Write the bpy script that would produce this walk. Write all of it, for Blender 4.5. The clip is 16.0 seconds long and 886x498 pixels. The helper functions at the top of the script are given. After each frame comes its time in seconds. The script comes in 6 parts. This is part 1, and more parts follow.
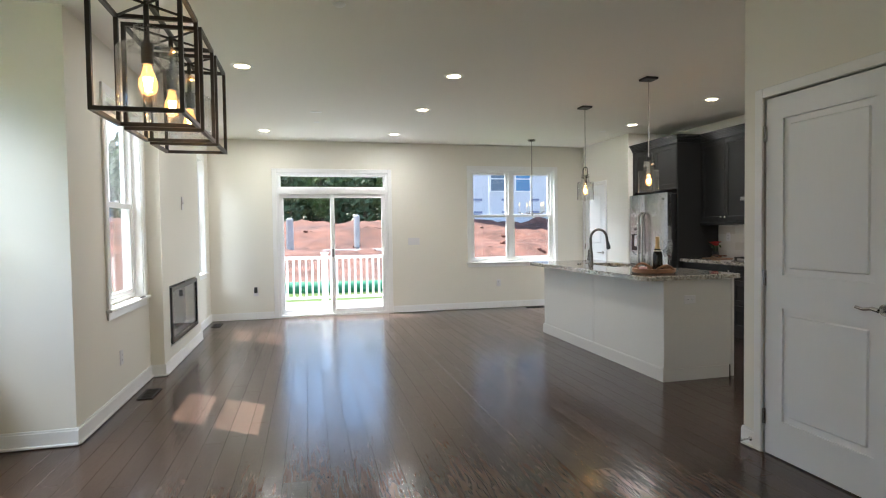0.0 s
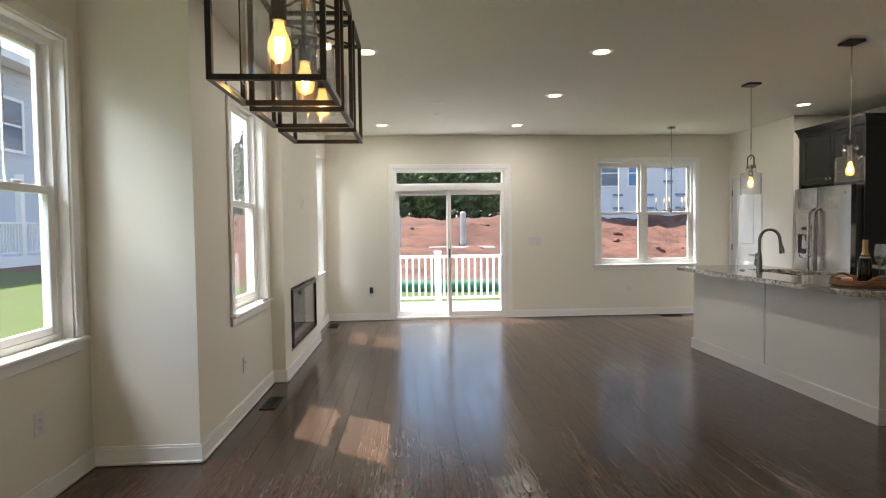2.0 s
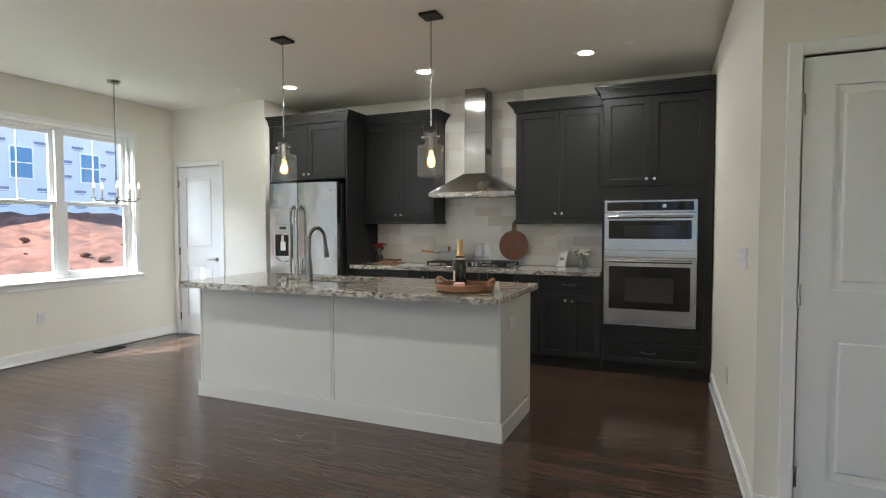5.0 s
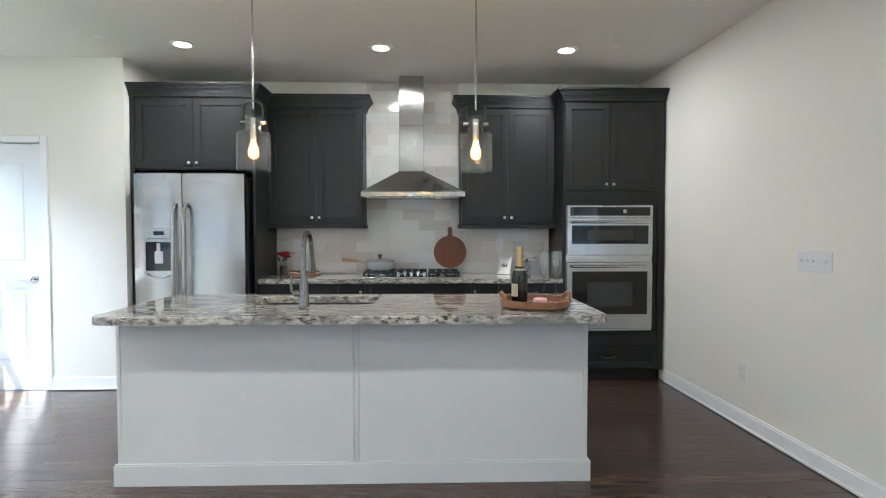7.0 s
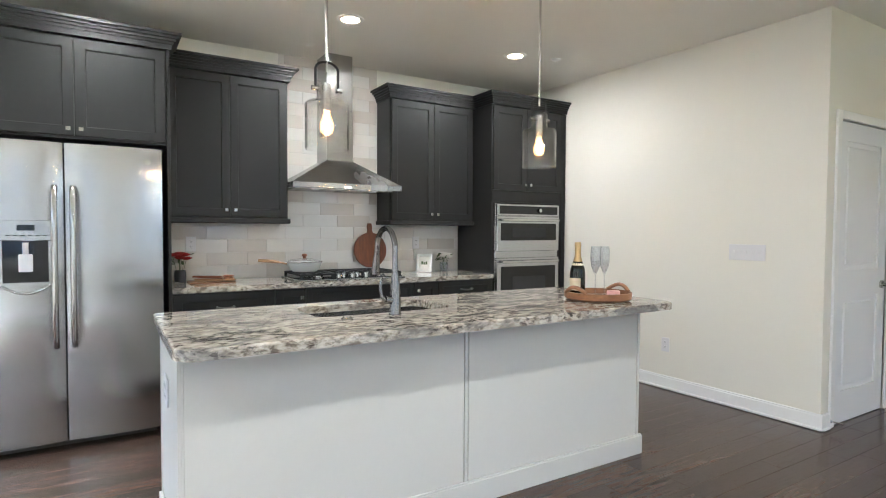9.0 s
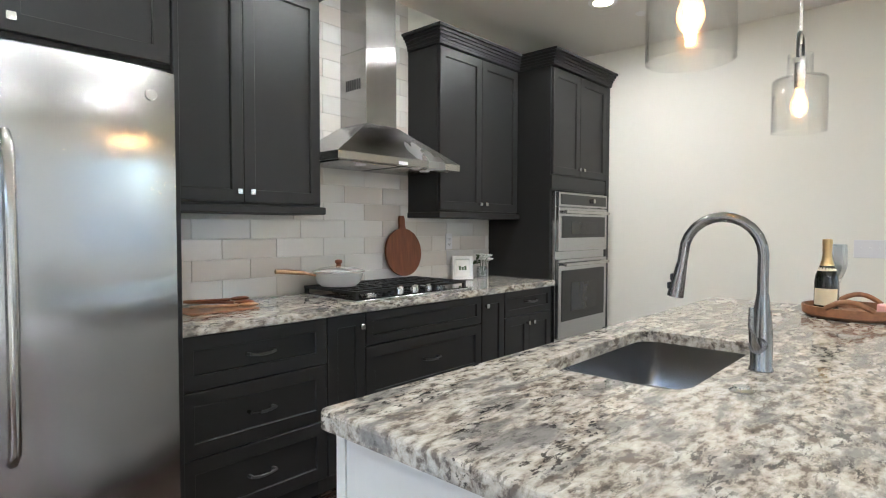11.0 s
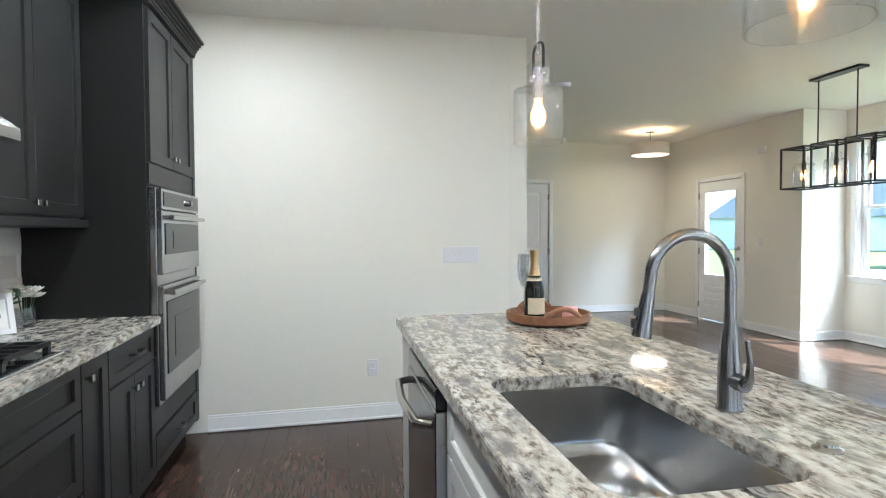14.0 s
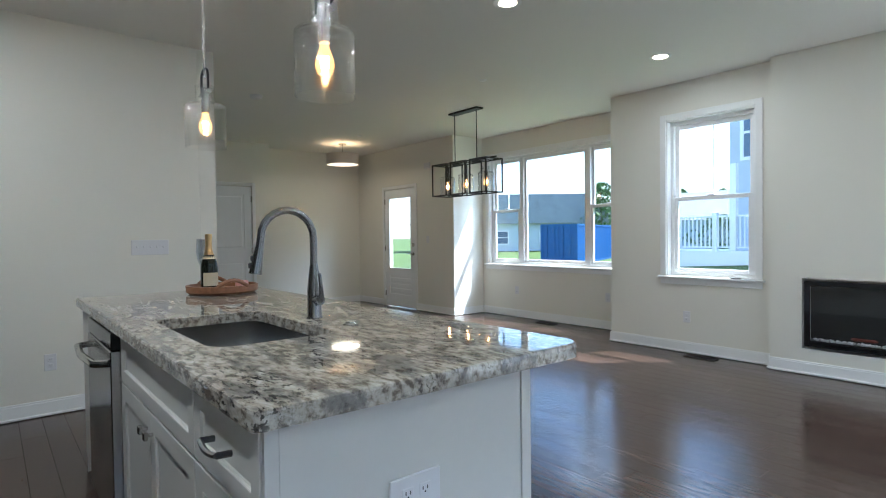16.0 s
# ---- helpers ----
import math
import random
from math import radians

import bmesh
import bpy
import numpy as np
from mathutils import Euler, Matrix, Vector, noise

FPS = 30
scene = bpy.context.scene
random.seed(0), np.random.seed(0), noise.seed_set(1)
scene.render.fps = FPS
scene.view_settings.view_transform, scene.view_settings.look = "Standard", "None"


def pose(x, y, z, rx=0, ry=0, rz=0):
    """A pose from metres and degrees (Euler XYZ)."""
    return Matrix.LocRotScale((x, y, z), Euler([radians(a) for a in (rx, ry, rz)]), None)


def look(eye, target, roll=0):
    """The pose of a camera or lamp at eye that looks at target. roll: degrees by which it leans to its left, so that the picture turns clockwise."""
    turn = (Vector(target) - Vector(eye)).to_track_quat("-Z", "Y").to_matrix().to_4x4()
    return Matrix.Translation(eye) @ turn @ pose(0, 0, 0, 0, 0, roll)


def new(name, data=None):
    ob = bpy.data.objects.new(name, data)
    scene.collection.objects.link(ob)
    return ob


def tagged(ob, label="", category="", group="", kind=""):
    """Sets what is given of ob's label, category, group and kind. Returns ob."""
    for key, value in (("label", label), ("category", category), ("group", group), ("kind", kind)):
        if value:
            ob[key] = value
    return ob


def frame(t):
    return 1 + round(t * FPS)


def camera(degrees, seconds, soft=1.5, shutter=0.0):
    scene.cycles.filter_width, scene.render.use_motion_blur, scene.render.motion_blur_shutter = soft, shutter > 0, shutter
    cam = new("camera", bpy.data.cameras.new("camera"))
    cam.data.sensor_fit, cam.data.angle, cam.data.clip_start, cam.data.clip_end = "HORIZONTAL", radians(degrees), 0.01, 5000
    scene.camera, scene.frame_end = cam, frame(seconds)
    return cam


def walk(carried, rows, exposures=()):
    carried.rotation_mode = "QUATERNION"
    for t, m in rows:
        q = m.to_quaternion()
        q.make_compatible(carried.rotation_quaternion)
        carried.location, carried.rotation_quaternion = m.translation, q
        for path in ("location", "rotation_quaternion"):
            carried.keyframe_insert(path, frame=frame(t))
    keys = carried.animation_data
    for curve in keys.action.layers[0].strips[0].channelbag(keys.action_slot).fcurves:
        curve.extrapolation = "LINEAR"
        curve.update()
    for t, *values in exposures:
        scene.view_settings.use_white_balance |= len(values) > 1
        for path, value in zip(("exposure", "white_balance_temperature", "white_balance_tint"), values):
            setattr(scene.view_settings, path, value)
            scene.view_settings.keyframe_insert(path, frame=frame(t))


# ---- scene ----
cam = camera(77.4, 16.0, soft=1.1)
PATH = [
    (0, (0.847, 0.266, 1.322), (1.32, 2.208, 1.257), -0.8),
    (0.5, (0.835, 0.315, 1.366), (1.0, 2.307, 1.294), -0.7),
    (1, (0.856, 0.432, 1.386), (0.766, 2.428, 1.311), -0.7),
    (1.5, (0.804, 0.593, 1.384), (0.688, 2.588, 1.308), -0.7),
    (2, (0.661, 0.884, 1.36), (0.774, 2.88, 1.287), -0.7),
    (2.5, (0.556, 1.229, 1.333), (1.024, 3.172, 1.261), -0.6),
    (3, (0.49, 1.63, 1.311), (1.358, 3.431, 1.241), -0.5),
    (3.5, (0.507, 2.065, 1.313), (1.737, 3.641, 1.243), -0.4),
    (4, (0.513, 2.498, 1.293), (2.026, 3.805, 1.23), -0.1),
    (4.5, (0.54, 2.943, 1.323), (2.25, 3.978, 1.25), -0.1),
    (7, (0.902, 5.25, 1.327), (2.9, 5.193, 1.262), -0.0),
    (7.5, (0.976, 5.713, 1.323), (2.949, 5.387, 1.261), -0.2),
    (8, (1.084, 6.13, 1.305), (3.006, 5.58, 1.245), -0.1),
    (8.5, (1.313, 6.617, 1.289), (3.144, 5.814, 1.232), -0.0),
    (9, (1.641, 7.07, 1.307), (3.347, 6.028, 1.239), 0.3),
    (9.5, (2.046, 7.408, 1.3), (3.645, 6.208, 1.23), 0.2),
    (12, (4.419, 7.547, 1.28), (5.42, 5.817, 1.205), -0.1),
    (12.5, (4.648, 7.278, 1.281), (5.323, 5.397, 1.208), -0.3),
    (13, (4.775, 7.125, 1.298), (5.072, 5.148, 1.234), -0.0),
    (13.5, (4.824, 7.04, 1.323), (4.745, 5.042, 1.26), -0.2),
    (14, (4.818, 7.026, 1.322), (4.435, 5.064, 1.261), -0.3),
    (14.5, (4.756, 7.074, 1.297), (4.131, 5.175, 1.24), -0.4),
    (15, (4.763, 7.241, 1.267), (3.89, 5.443, 1.216), -0.5),
    (15.5, (4.802, 7.55, 1.232), (3.722, 5.868, 1.186), -0.5),
    (16, (4.877, 7.83, 1.213), (3.608, 6.284, 1.168), -0.7),
]
EXPOSURES = [(0.0, 1.74, 6100, 8), (1.0, 1.34, 6600, 10), (2.0, 1.29, 6700, 10), (3.5, 1.69, 5400, 5), (4.5, 1.89, 6100, 7), (7.0, 2.26, 5600, 6), (9.0, 2.64, 5800, 8),
             (12.0, 2.54, 5800, 8), (13.0, 2.89, 5500, 6), (14.0, 2.64, 5400, 5), (15.0, 2.09, 5300, 4), (16.0, 1.64, 5300, 4)]
walk(cam, [(t, look(eye, target, roll)) for t, eye, target, roll in PATH], EXPOSURES)

# ---- world, sun and exposure ----
DAY, CAN_POWER = 0.78, 3.6
SUN_DIR = Vector((-0.536, 0.40, 1.0)).normalized()
world = bpy.data.worlds.new("sky")
scene.world = world
world.use_nodes = True
wn = world.node_tree.nodes
sky = wn.new("ShaderNodeTexSky")
sky.sky_type, sky.sun_disc = "NISHITA", False
sky.sun_elevation = math.asin(SUN_DIR.z)
sky.sun_rotation = math.atan2(SUN_DIR.x, SUN_DIR.y)
world.node_tree.links.new(sky.outputs[0], wn["Background"].inputs[0])
wn["Background"].inputs[1].default_value = 0.17
sun = new("sun", bpy.data.lights.new("sun", "SUN"))
sun.data.energy, sun.data.angle, sun.data.color = 5.0, radians(0.5), (1.0, 0.95, 0.86)
sun.matrix_world = look(SUN_DIR * 30, (0, 0, 0))

# area lamps added outside, above each window, to boost the sky's light indoors
def window_fill(x, y, wide, ix, iy, power):
    l = new("window_fill_lamp", bpy.data.lights.new("window_fill_lamp", "AREA"))
    l.data.shape, l.data.size, l.data.size_y = "RECTANGLE", wide, 1.3
    l.data.energy, l.data.color = power, (0.86, 0.93, 1.0)
    l.matrix_world = look((x + 1.3 * ix, y + 1.3 * iy, 3.75), (x - 2.0 * ix, y - 2.0 * iy, 0.9))


window_fill(1.25, 9.35, 1.8, 0, 1, 190 * DAY)
window_fill(4.26, 9.35, 1.6, 0, 1, 150 * DAY)
window_fill(-0.76, 5.28, 1.0, -1, 0, 60 * DAY)
window_fill(-0.76, 8.32, 1.0, -1, 0, 60 * DAY)
window_fill(-1.35, 2.8, 2.4, -1, 0, 125 * DAY)

# ---- plan ----
# the kitchen end wall stands a little out of square
RW = Matrix(((1, -0.035, 0, 0), (0.035, 1, 0, 2.956), (0, 0, 1, 0), (0, 0, 0, 1)))
XL, XB, XK, XW, XC = -0.60, -1.21, 5.57, 6.29, 3.41
YB, YR, YE, YD = 9.19, 3.083, -1.35, -1.0
BAY0, BAY1 = 1.42, 4.18
H = 2.755
BUMP, BUMP0, BUMP1 = -0.48, 5.88, 7.70


# ---- materials ----
def mat(name, color, rough=0.5, metal=0.0, spec=0.5, bump=0.0, scale=40.0, vary=0.06, vscale=2.0, stretch=(1, 1, 1), rvary=0.1, coat=0.0):
    m = bpy.data.materials.new(name)
    m.use_nodes = True
    nt = m.node_tree
    b = nt.nodes["Principled BSDF"]
    b.inputs["Metallic"].default_value = metal
    b.inputs["Specular IOR Level"].default_value = spec
    b.inputs["Coat Weight"].default_value = coat
    co = nt.nodes.new("ShaderNodeTexCoord")
    mp = nt.nodes.new("ShaderNodeMapping")
    mp.inputs["Scale"].default_value = stretch
    nt.links.new(co.outputs["Object"], mp.inputs[0])
    n1 = nt.nodes.new("ShaderNodeTexNoise")
    n1.inputs["Scale"].default_value, n1.inputs["Detail"].default_value = vscale, 4
    n2 = nt.nodes.new("ShaderNodeTexNoise")
    n2.inputs["Scale"].default_value, n2.inputs["Detail"].default_value = scale, 5
    for n in (n1, n2):
        nt.links.new(mp.outputs[0], n.inputs["Vector"])
    ad = nt.nodes.new("ShaderNodeMath")
    ad.operation = "ADD"
    nt.links.new(n1.outputs["Fac"], ad.inputs[0])
    nt.links.new(n2.outputs["Fac"], ad.inputs[1])
    mr = nt.nodes.new("ShaderNodeMapRange")
    mr.inputs[1].default_value, mr.inputs[2].default_value = 0.6, 1.4
    mr.inputs[3].default_value, mr.inputs[4].default_value = 1 - vary, 1 + vary
    nt.links.new(ad.outputs[0], mr.inputs[0])
    vm = nt.nodes.new("ShaderNodeVectorMath")
    vm.operation = "SCALE"
    vm.inputs[0].default_value = color
    nt.links.new(mr.outputs[0], vm.inputs["Scale"])
    nt.links.new(vm.outputs[0], b.inputs["Base Color"])
    rr = nt.nodes.new("ShaderNodeMapRange")
    rr.inputs[1].default_value, rr.inputs[2].default_value = 0.3, 0.7
    rr.inputs[3].default_value, rr.inputs[4].default_value = rough * (1 - rvary), min(1, rough * (1 + rvary))
    nt.links.new(n1.outputs["Fac"], rr.inputs[0])
    nt.links.new(rr.outputs[0], b.inputs["Roughness"])
    if bump:
        bp = nt.nodes.new("ShaderNodeBump")
        bp.inputs["Strength"].default_value, bp.inputs["Distance"].default_value = bump, 0.002
        nt.links.new(n2.outputs["Fac"], bp.inputs["Height"])
        nt.links.new(bp.outputs[0], b.inputs["Normal"])
    return m


def emit(name, color, strength):
    m = bpy.data.materials.new(name)
    m.use_nodes = True
    b = m.node_tree.nodes["Principled BSDF"]
    b.inputs["Base Color"].default_value = (*color, 1)
    b.inputs["Emission Color"].default_value = (*color, 1)
    b.inputs["Emission Strength"].default_value = strength
    return m


def clear_glass(name, tint=(1, 1, 1), ior=1.45, bump=0.0, scale=60):
    m = bpy.data.materials.new(name)
    m.use_nodes = True
    nt = m.node_tree
    nt.nodes.remove(nt.nodes["Principled BSDF"])
    out = nt.nodes["Material Output"]
    tr = nt.nodes.new("ShaderNodeBsdfTransparent")
    tr.inputs[0].default_value = (*tint, 1)
    gl = nt.nodes.new("ShaderNodeBsdfGlossy")
    gl.inputs["Roughness"].default_value = 0.02
    lw = nt.nodes.new("ShaderNodeLayerWeight")
    lw.inputs[0].default_value = 0.5
    pw = nt.nodes.new("ShaderNodeMath")
    pw.operation = "POWER"
    pw.inputs[1].default_value = 4.0
    nt.links.new(lw.outputs["Facing"], pw.inputs[0])
    fr = nt.nodes.new("ShaderNodeMapRange")
    f0 = ((ior - 1) / (ior + 1)) ** 2
    fr.inputs[3].default_value, fr.inputs[4].default_value = f0, 0.9
    nt.links.new(pw.outputs[0], fr.inputs[0])
    mx = nt.nodes.new("ShaderNodeMixShader")
    nt.links.new(fr.outputs[0], mx.inputs[0])
    nt.links.new(tr.outputs[0], mx.inputs[1])
    nt.links.new(gl.outputs[0], mx.inputs[2])
    nt.links.new(mx.outputs[0], out.inputs[0])
    if bump:
        vo = nt.nodes.new("ShaderNodeTexVoronoi")
        vo.inputs["Scale"].default_value = scale
        co = nt.nodes.new("ShaderNodeTexCoord")
        nt.links.new(co.outputs["Object"], vo.inputs["Vector"])
        rp = nt.nodes.new("ShaderNodeMapRange")
        rp.inputs[1].default_value, rp.inputs[2].default_value = 0.0, 0.25
        nt.links.new(vo.outputs["Distance"], rp.inputs[0])
        bp = nt.nodes.new("ShaderNodeBump")
        bp.inputs["Strength"].default_value, bp.inputs["Distance"].default_value = bump, 0.004
        nt.links.new(rp.outputs[0], bp.inputs["Height"])
        nt.links.new(bp.outputs[0], gl.inputs["Normal"])
        nt.links.new(bp.outputs[0], lw.inputs["Normal"])
    return m


def ramp(nt, src, stops):
    r = nt.nodes.new("ShaderNodeValToRGB")
    els = r.color_ramp.elements
    while len(els) < len(stops):
        els.new(0.5)
    for e, (p, c) in zip(els, stops):
        e.position, e.color = p, (*c, 1)
    nt.links.new(src, r.inputs[0])
    return r


def plank_material(name, island):
    m = mat(name, (0.05, 0.03, 0.02), 0.3, spec=0.45)
    nt = m.node_tree
    b = nt.nodes["Principled BSDF"]
    for l in list(nt.links):
        if l.to_node == b:
            nt.links.remove(l)
    if island:
        src = nt.nodes.new("ShaderNodeNewGeometry").outputs["Random Per Island"]
    else:
        src = nt.nodes.new("ShaderNodeObjectInfo").outputs["Random"]
    geo = nt.nodes.new("ShaderNodeNewGeometry")
    ofs = nt.nodes.new("ShaderNodeVectorMath")
    ofs.operation = "SCALE"
    ofs.inputs[0].default_value = (13.0, 31.0, 7.0)
    nt.links.new(src, ofs.inputs["Scale"])
    add = nt.nodes.new("ShaderNodeVectorMath")
    nt.links.new(geo.outputs["Position"], add.inputs[0])
    nt.links.new(ofs.outputs[0], add.inputs[1])
    mp = nt.nodes.new("ShaderNodeMapping")
    mp.inputs["Scale"].default_value = (1.0, 0.09, 1.0)
    nt.links.new(add.outputs[0], mp.inputs[0])
    gr = nt.nodes.new("ShaderNodeTexNoise")
    gr.inputs["Scale"].default_value, gr.inputs["Detail"].default_value, gr.inputs["Distortion"].default_value = 55, 6, 1.2
    nt.links.new(mp.outputs[0], gr.inputs["Vector"])
    big = nt.nodes.new("ShaderNodeTexNoise")
    big.inputs["Scale"].default_value, big.inputs["Detail"].default_value = 5, 3
    nt.links.new(mp.outputs[0], big.inputs["Vector"])
    tone = ramp(nt, gr.outputs["Fac"], [(0.3, (0.040, 0.023, 0.017)), (0.52, (0.066, 0.040, 0.029)), (0.75, (0.092, 0.057, 0.042))])
    sc = nt.nodes.new("ShaderNodeMapRange")
    sc.inputs[3].default_value, sc.inputs[4].default_value = 0.80, 1.22
    nt.links.new(src, sc.inputs[0])
    vm = nt.nodes.new("ShaderNodeVectorMath")
    vm.operation = "SCALE"
    nt.links.new(tone.outputs[0], vm.inputs[0])
    nt.links.new(sc.outputs[0], vm.inputs["Scale"])
    nt.links.new(vm.outputs[0], b.inputs["Base Color"])
    rg = nt.nodes.new("ShaderNodeMapRange")
    rg.inputs[1].default_value, rg.inputs[2].default_value = 0.3, 0.7
    rg.inputs[3].default_value, rg.inputs[4].default_value = 0.13, 0.25
    nt.links.new(big.outputs["Fac"], rg.inputs[0])
    nt.links.new(rg.outputs[0], b.inputs["Roughness"])
    wav = nt.nodes.new("ShaderNodeMath")
    wav.operation = "ADD"
    nt.links.new(gr.outputs["Fac"], wav.inputs[0])
    nt.links.new(big.outputs["Fac"], wav.inputs[1])
    bp = nt.nodes.new("ShaderNodeBump")
    bp.inputs["Strength"].default_value, bp.inputs["Distance"].default_value = 0.22, 0.003
    nt.links.new(wav.outputs[0], bp.inputs["Height"])
    nt.links.new(bp.outputs[0], b.inputs["Normal"])
    return m


def granite_material():
    m = mat("granite", (0.5, 0.48, 0.44), 0.055, spec=0.5)
    nt = m.node_tree
    b = nt.nodes["Principled BSDF"]
    for l in list(nt.links):
        if l.to_node == b and l.to_socket.name == "Base Color":
            nt.links.remove(l)
    geo = nt.nodes.new("ShaderNodeNewGeometry")

    def field(size, detail, rough, warp, stretch, turn, shift):
        mp = nt.nodes.new("ShaderNodeMapping")
        mp.inputs["Scale"].default_value = stretch
        mp.inputs["Rotation"].default_value = (0, 0, turn)
        mp.inputs["Location"].default_value = (shift, shift * 0.7, 0)
        nt.links.new(geo.outputs["Position"], mp.inputs[0])
        n = nt.nodes.new("ShaderNodeTexNoise")
        n.inputs["Scale"].default_value, n.inputs["Detail"].default_value = size, detail
        n.inputs["Roughness"].default_value, n.inputs["Distortion"].default_value = rough, warp
        nt.links.new(mp.outputs[0], n.inputs["Vector"])
        return n.outputs["Fac"]

    def blend(fac, under, over):
        mx = nt.nodes.new("ShaderNodeMix")
        mx.data_type = "RGBA"
        nt.links.new(fac, mx.inputs[0])
        nt.links.new(under, mx.inputs[6])
        mx.inputs[7].default_value = (*over, 1)
        return mx.outputs[2]

    def times(p, q):
        mu = nt.nodes.new("ShaderNodeMath")
        mu.operation = "MULTIPLY"
        nt.links.new(p, mu.inputs[0])
        nt.links.new(q, mu.inputs[1])
        return mu.outputs[0]

    ground_tone = ramp(nt, field(34, 7, 0.62, 0.25, (1.35, 0.62, 1.3), 0.18, 0), [(0.39, (0.16, 0.135, 0.11)), (0.45, (0.34, 0.305, 0.255)), (0.52, (0.47, 0.435, 0.375)), (0.68, (0.62, 0.595, 0.54))]).outputs[0]
    cloud = ramp(nt, field(9, 7, 0.66, 0.5, (1.5, 0.5, 1.2), 0.42, 3.0), [(0.49, (0, 0, 0)), (0.60, (0.78, 0.78, 0.78))]).outputs[0]
    tone = blend(cloud, ground_tone, (0.175, 0.17, 0.165))
    drift = ramp(nt, field(5.5, 4, 0.6, 0.4, (1.4, 0.6, 1.2), 0.35, 7.0), [(0.42, (0.05, 0.05, 0.05)), (0.60, (1, 1, 1))]).outputs[0]
    fleck = ramp(nt, field(52, 7, 0.68, 0.2, (1.5, 0.55, 1.5), 0.2, 11.0), [(0.535, (0, 0, 0)), (0.57, (0.9, 0.9, 0.9))]).outputs[0]
    tone = blend(times(fleck, drift), tone, (0.032, 0.028, 0.027))
    nt.links.new(tone, b.inputs["Base Color"])
    return m


def tile_material():
    m = mat("glazed_tile", (0.66, 0.62, 0.56), 0.1, bump=0.25, scale=9, vary=0.03)
    nt = m.node_tree
    b = nt.nodes["Principled BSDF"]
    for l in list(nt.links):
        if l.to_node == b and l.to_socket.name == "Base Color":
            nt.links.remove(l)
    oi = nt.nodes.new("ShaderNodeObjectInfo")
    r = ramp(nt, oi.outputs["Random"], [(0.0, (0.60, 0.55, 0.50)), (0.35, (0.68, 0.64, 0.59)), (0.7, (0.74, 0.715, 0.68)), (1.0, (0.66, 0.65, 0.62))])
    nt.links.new(r.outputs[0], b.inputs["Base Color"])
    return m


def brushed(name, color, rough, stretch):
    m = mat(name, color, rough, metal=1.0, scale=260, vary=0.05, stretch=stretch, rvary=0.2)
    nt = m.node_tree
    tangent = nt.nodes.new("ShaderNodeTangent")
    tangent.direction_type, tangent.axis = "RADIAL", "Z"
    b = nt.nodes["Principled BSDF"]
    b.inputs["Anisotropic"].default_value = 0.94
    nt.links.new(tangent.outputs[0], b.inputs["Tangent"])
    return m


M_WALL = mat("cream_wall_paint", (0.79, 0.765, 0.69), 0.6, bump=0.12, scale=180, vary=0.012, vscale=0.8)
M_CEIL = mat("ceiling_paint", (0.78, 0.76, 0.71), 0.8, bump=0.1, scale=150, vary=0.012)
M_TRIM = mat("white_trim_paint", (0.84, 0.84, 0.83), 0.32, vary=0.012, bump=0.03)
M_DOOR = mat("white_door_paint", (0.82, 0.83, 0.84), 0.35, vary=0.012, bump=0.05, scale=90, stretch=(1, 1, 0.08))
M_VINYL = mat("white_vinyl", (0.82, 0.82, 0.82), 0.35, vary=0.02)
M_CAB = mat("charcoal_cabinet_paint", (0.018, 0.018, 0.0178), 0.42, spec=0.3, vary=0.05, bump=0.04, scale=120)
M_ISL = mat("greige_cabinet_paint", (0.66, 0.645, 0.605), 0.4, vary=0.015, bump=0.03)
M_PLANK = plank_material("dark_stained_oak", False)
M_PLANKS = plank_material("dark_stained_oak_joined", True)
M_SUB = mat("dark_joint", (0.012, 0.008, 0.006), 0.8)
M_GRANITE = granite_material()
M_TILE = tile_material()
M_GROUT = mat("grout", (0.68, 0.66, 0.62), 0.9, bump=0.3)
M_STEEL = brushed("brushed_steel", (0.48, 0.48, 0.48), 0.2, (1, 0.02, 1))
M_HOOD = brushed("brushed_steel_hood", (0.36, 0.355, 0.345), 0.24, (1, 1, 0.02))
M_STEELV = brushed("brushed_steel_sink", (0.42, 0.415, 0.41), 0.24, (1, 1, 0.03))
M_CHROME = mat("satin_nickel", (0.52, 0.51, 0.49), 0.2, metal=1.0, vary=0.02)
M_FAUCET = mat("brushed_nickel", (0.25, 0.245, 0.24), 0.24, metal=1.0, vary=0.02)
M_PULL = mat("dark_nickel_pull", (0.15, 0.145, 0.14), 0.3, metal=1.0)
M_BLACK = mat("black_metal", (0.012, 0.011, 0.010), 0.4, vary=0.1, bump=0.05)
M_IRON = mat("cast_iron", (0.012, 0.012, 0.012), 0.55, bump=0.4, scale=200, vary=0.1)
M_GLOSSBLACK = mat("black_glass", (0.006, 0.006, 0.007), 0.06, vary=0.0)
M_DARKPLASTIC = mat("dark_plastic", (0.03, 0.03, 0.032), 0.4)
M_PLATE = mat("white_plastic_plate", (0.72, 0.71, 0.72), 0.4, vary=0.01)
M_SLOT = mat("slot_dark", (0.05, 0.05, 0.05), 0.6)
M_PANE = clear_glass("window_glass")
M_SEED = clear_glass("seeded_glass", (0.985, 0.985, 0.98), 1.65, bump=0.9, scale=75)
M_THIN = clear_glass("stemware_glass", (0.93, 0.94, 0.95), 2.1)
M_BULBG = clear_glass("bulb_glass", (1.0, 0.93, 0.82), 1.4)
glow = M_BULBG.node_tree
g_e, g_a = glow.nodes.new("ShaderNodeEmission"), glow.nodes.new("ShaderNodeAddShader")
g_e.inputs[0].default_value, g_e.inputs[1].default_value = (1.0, 0.42, 0.11, 1), 0.6
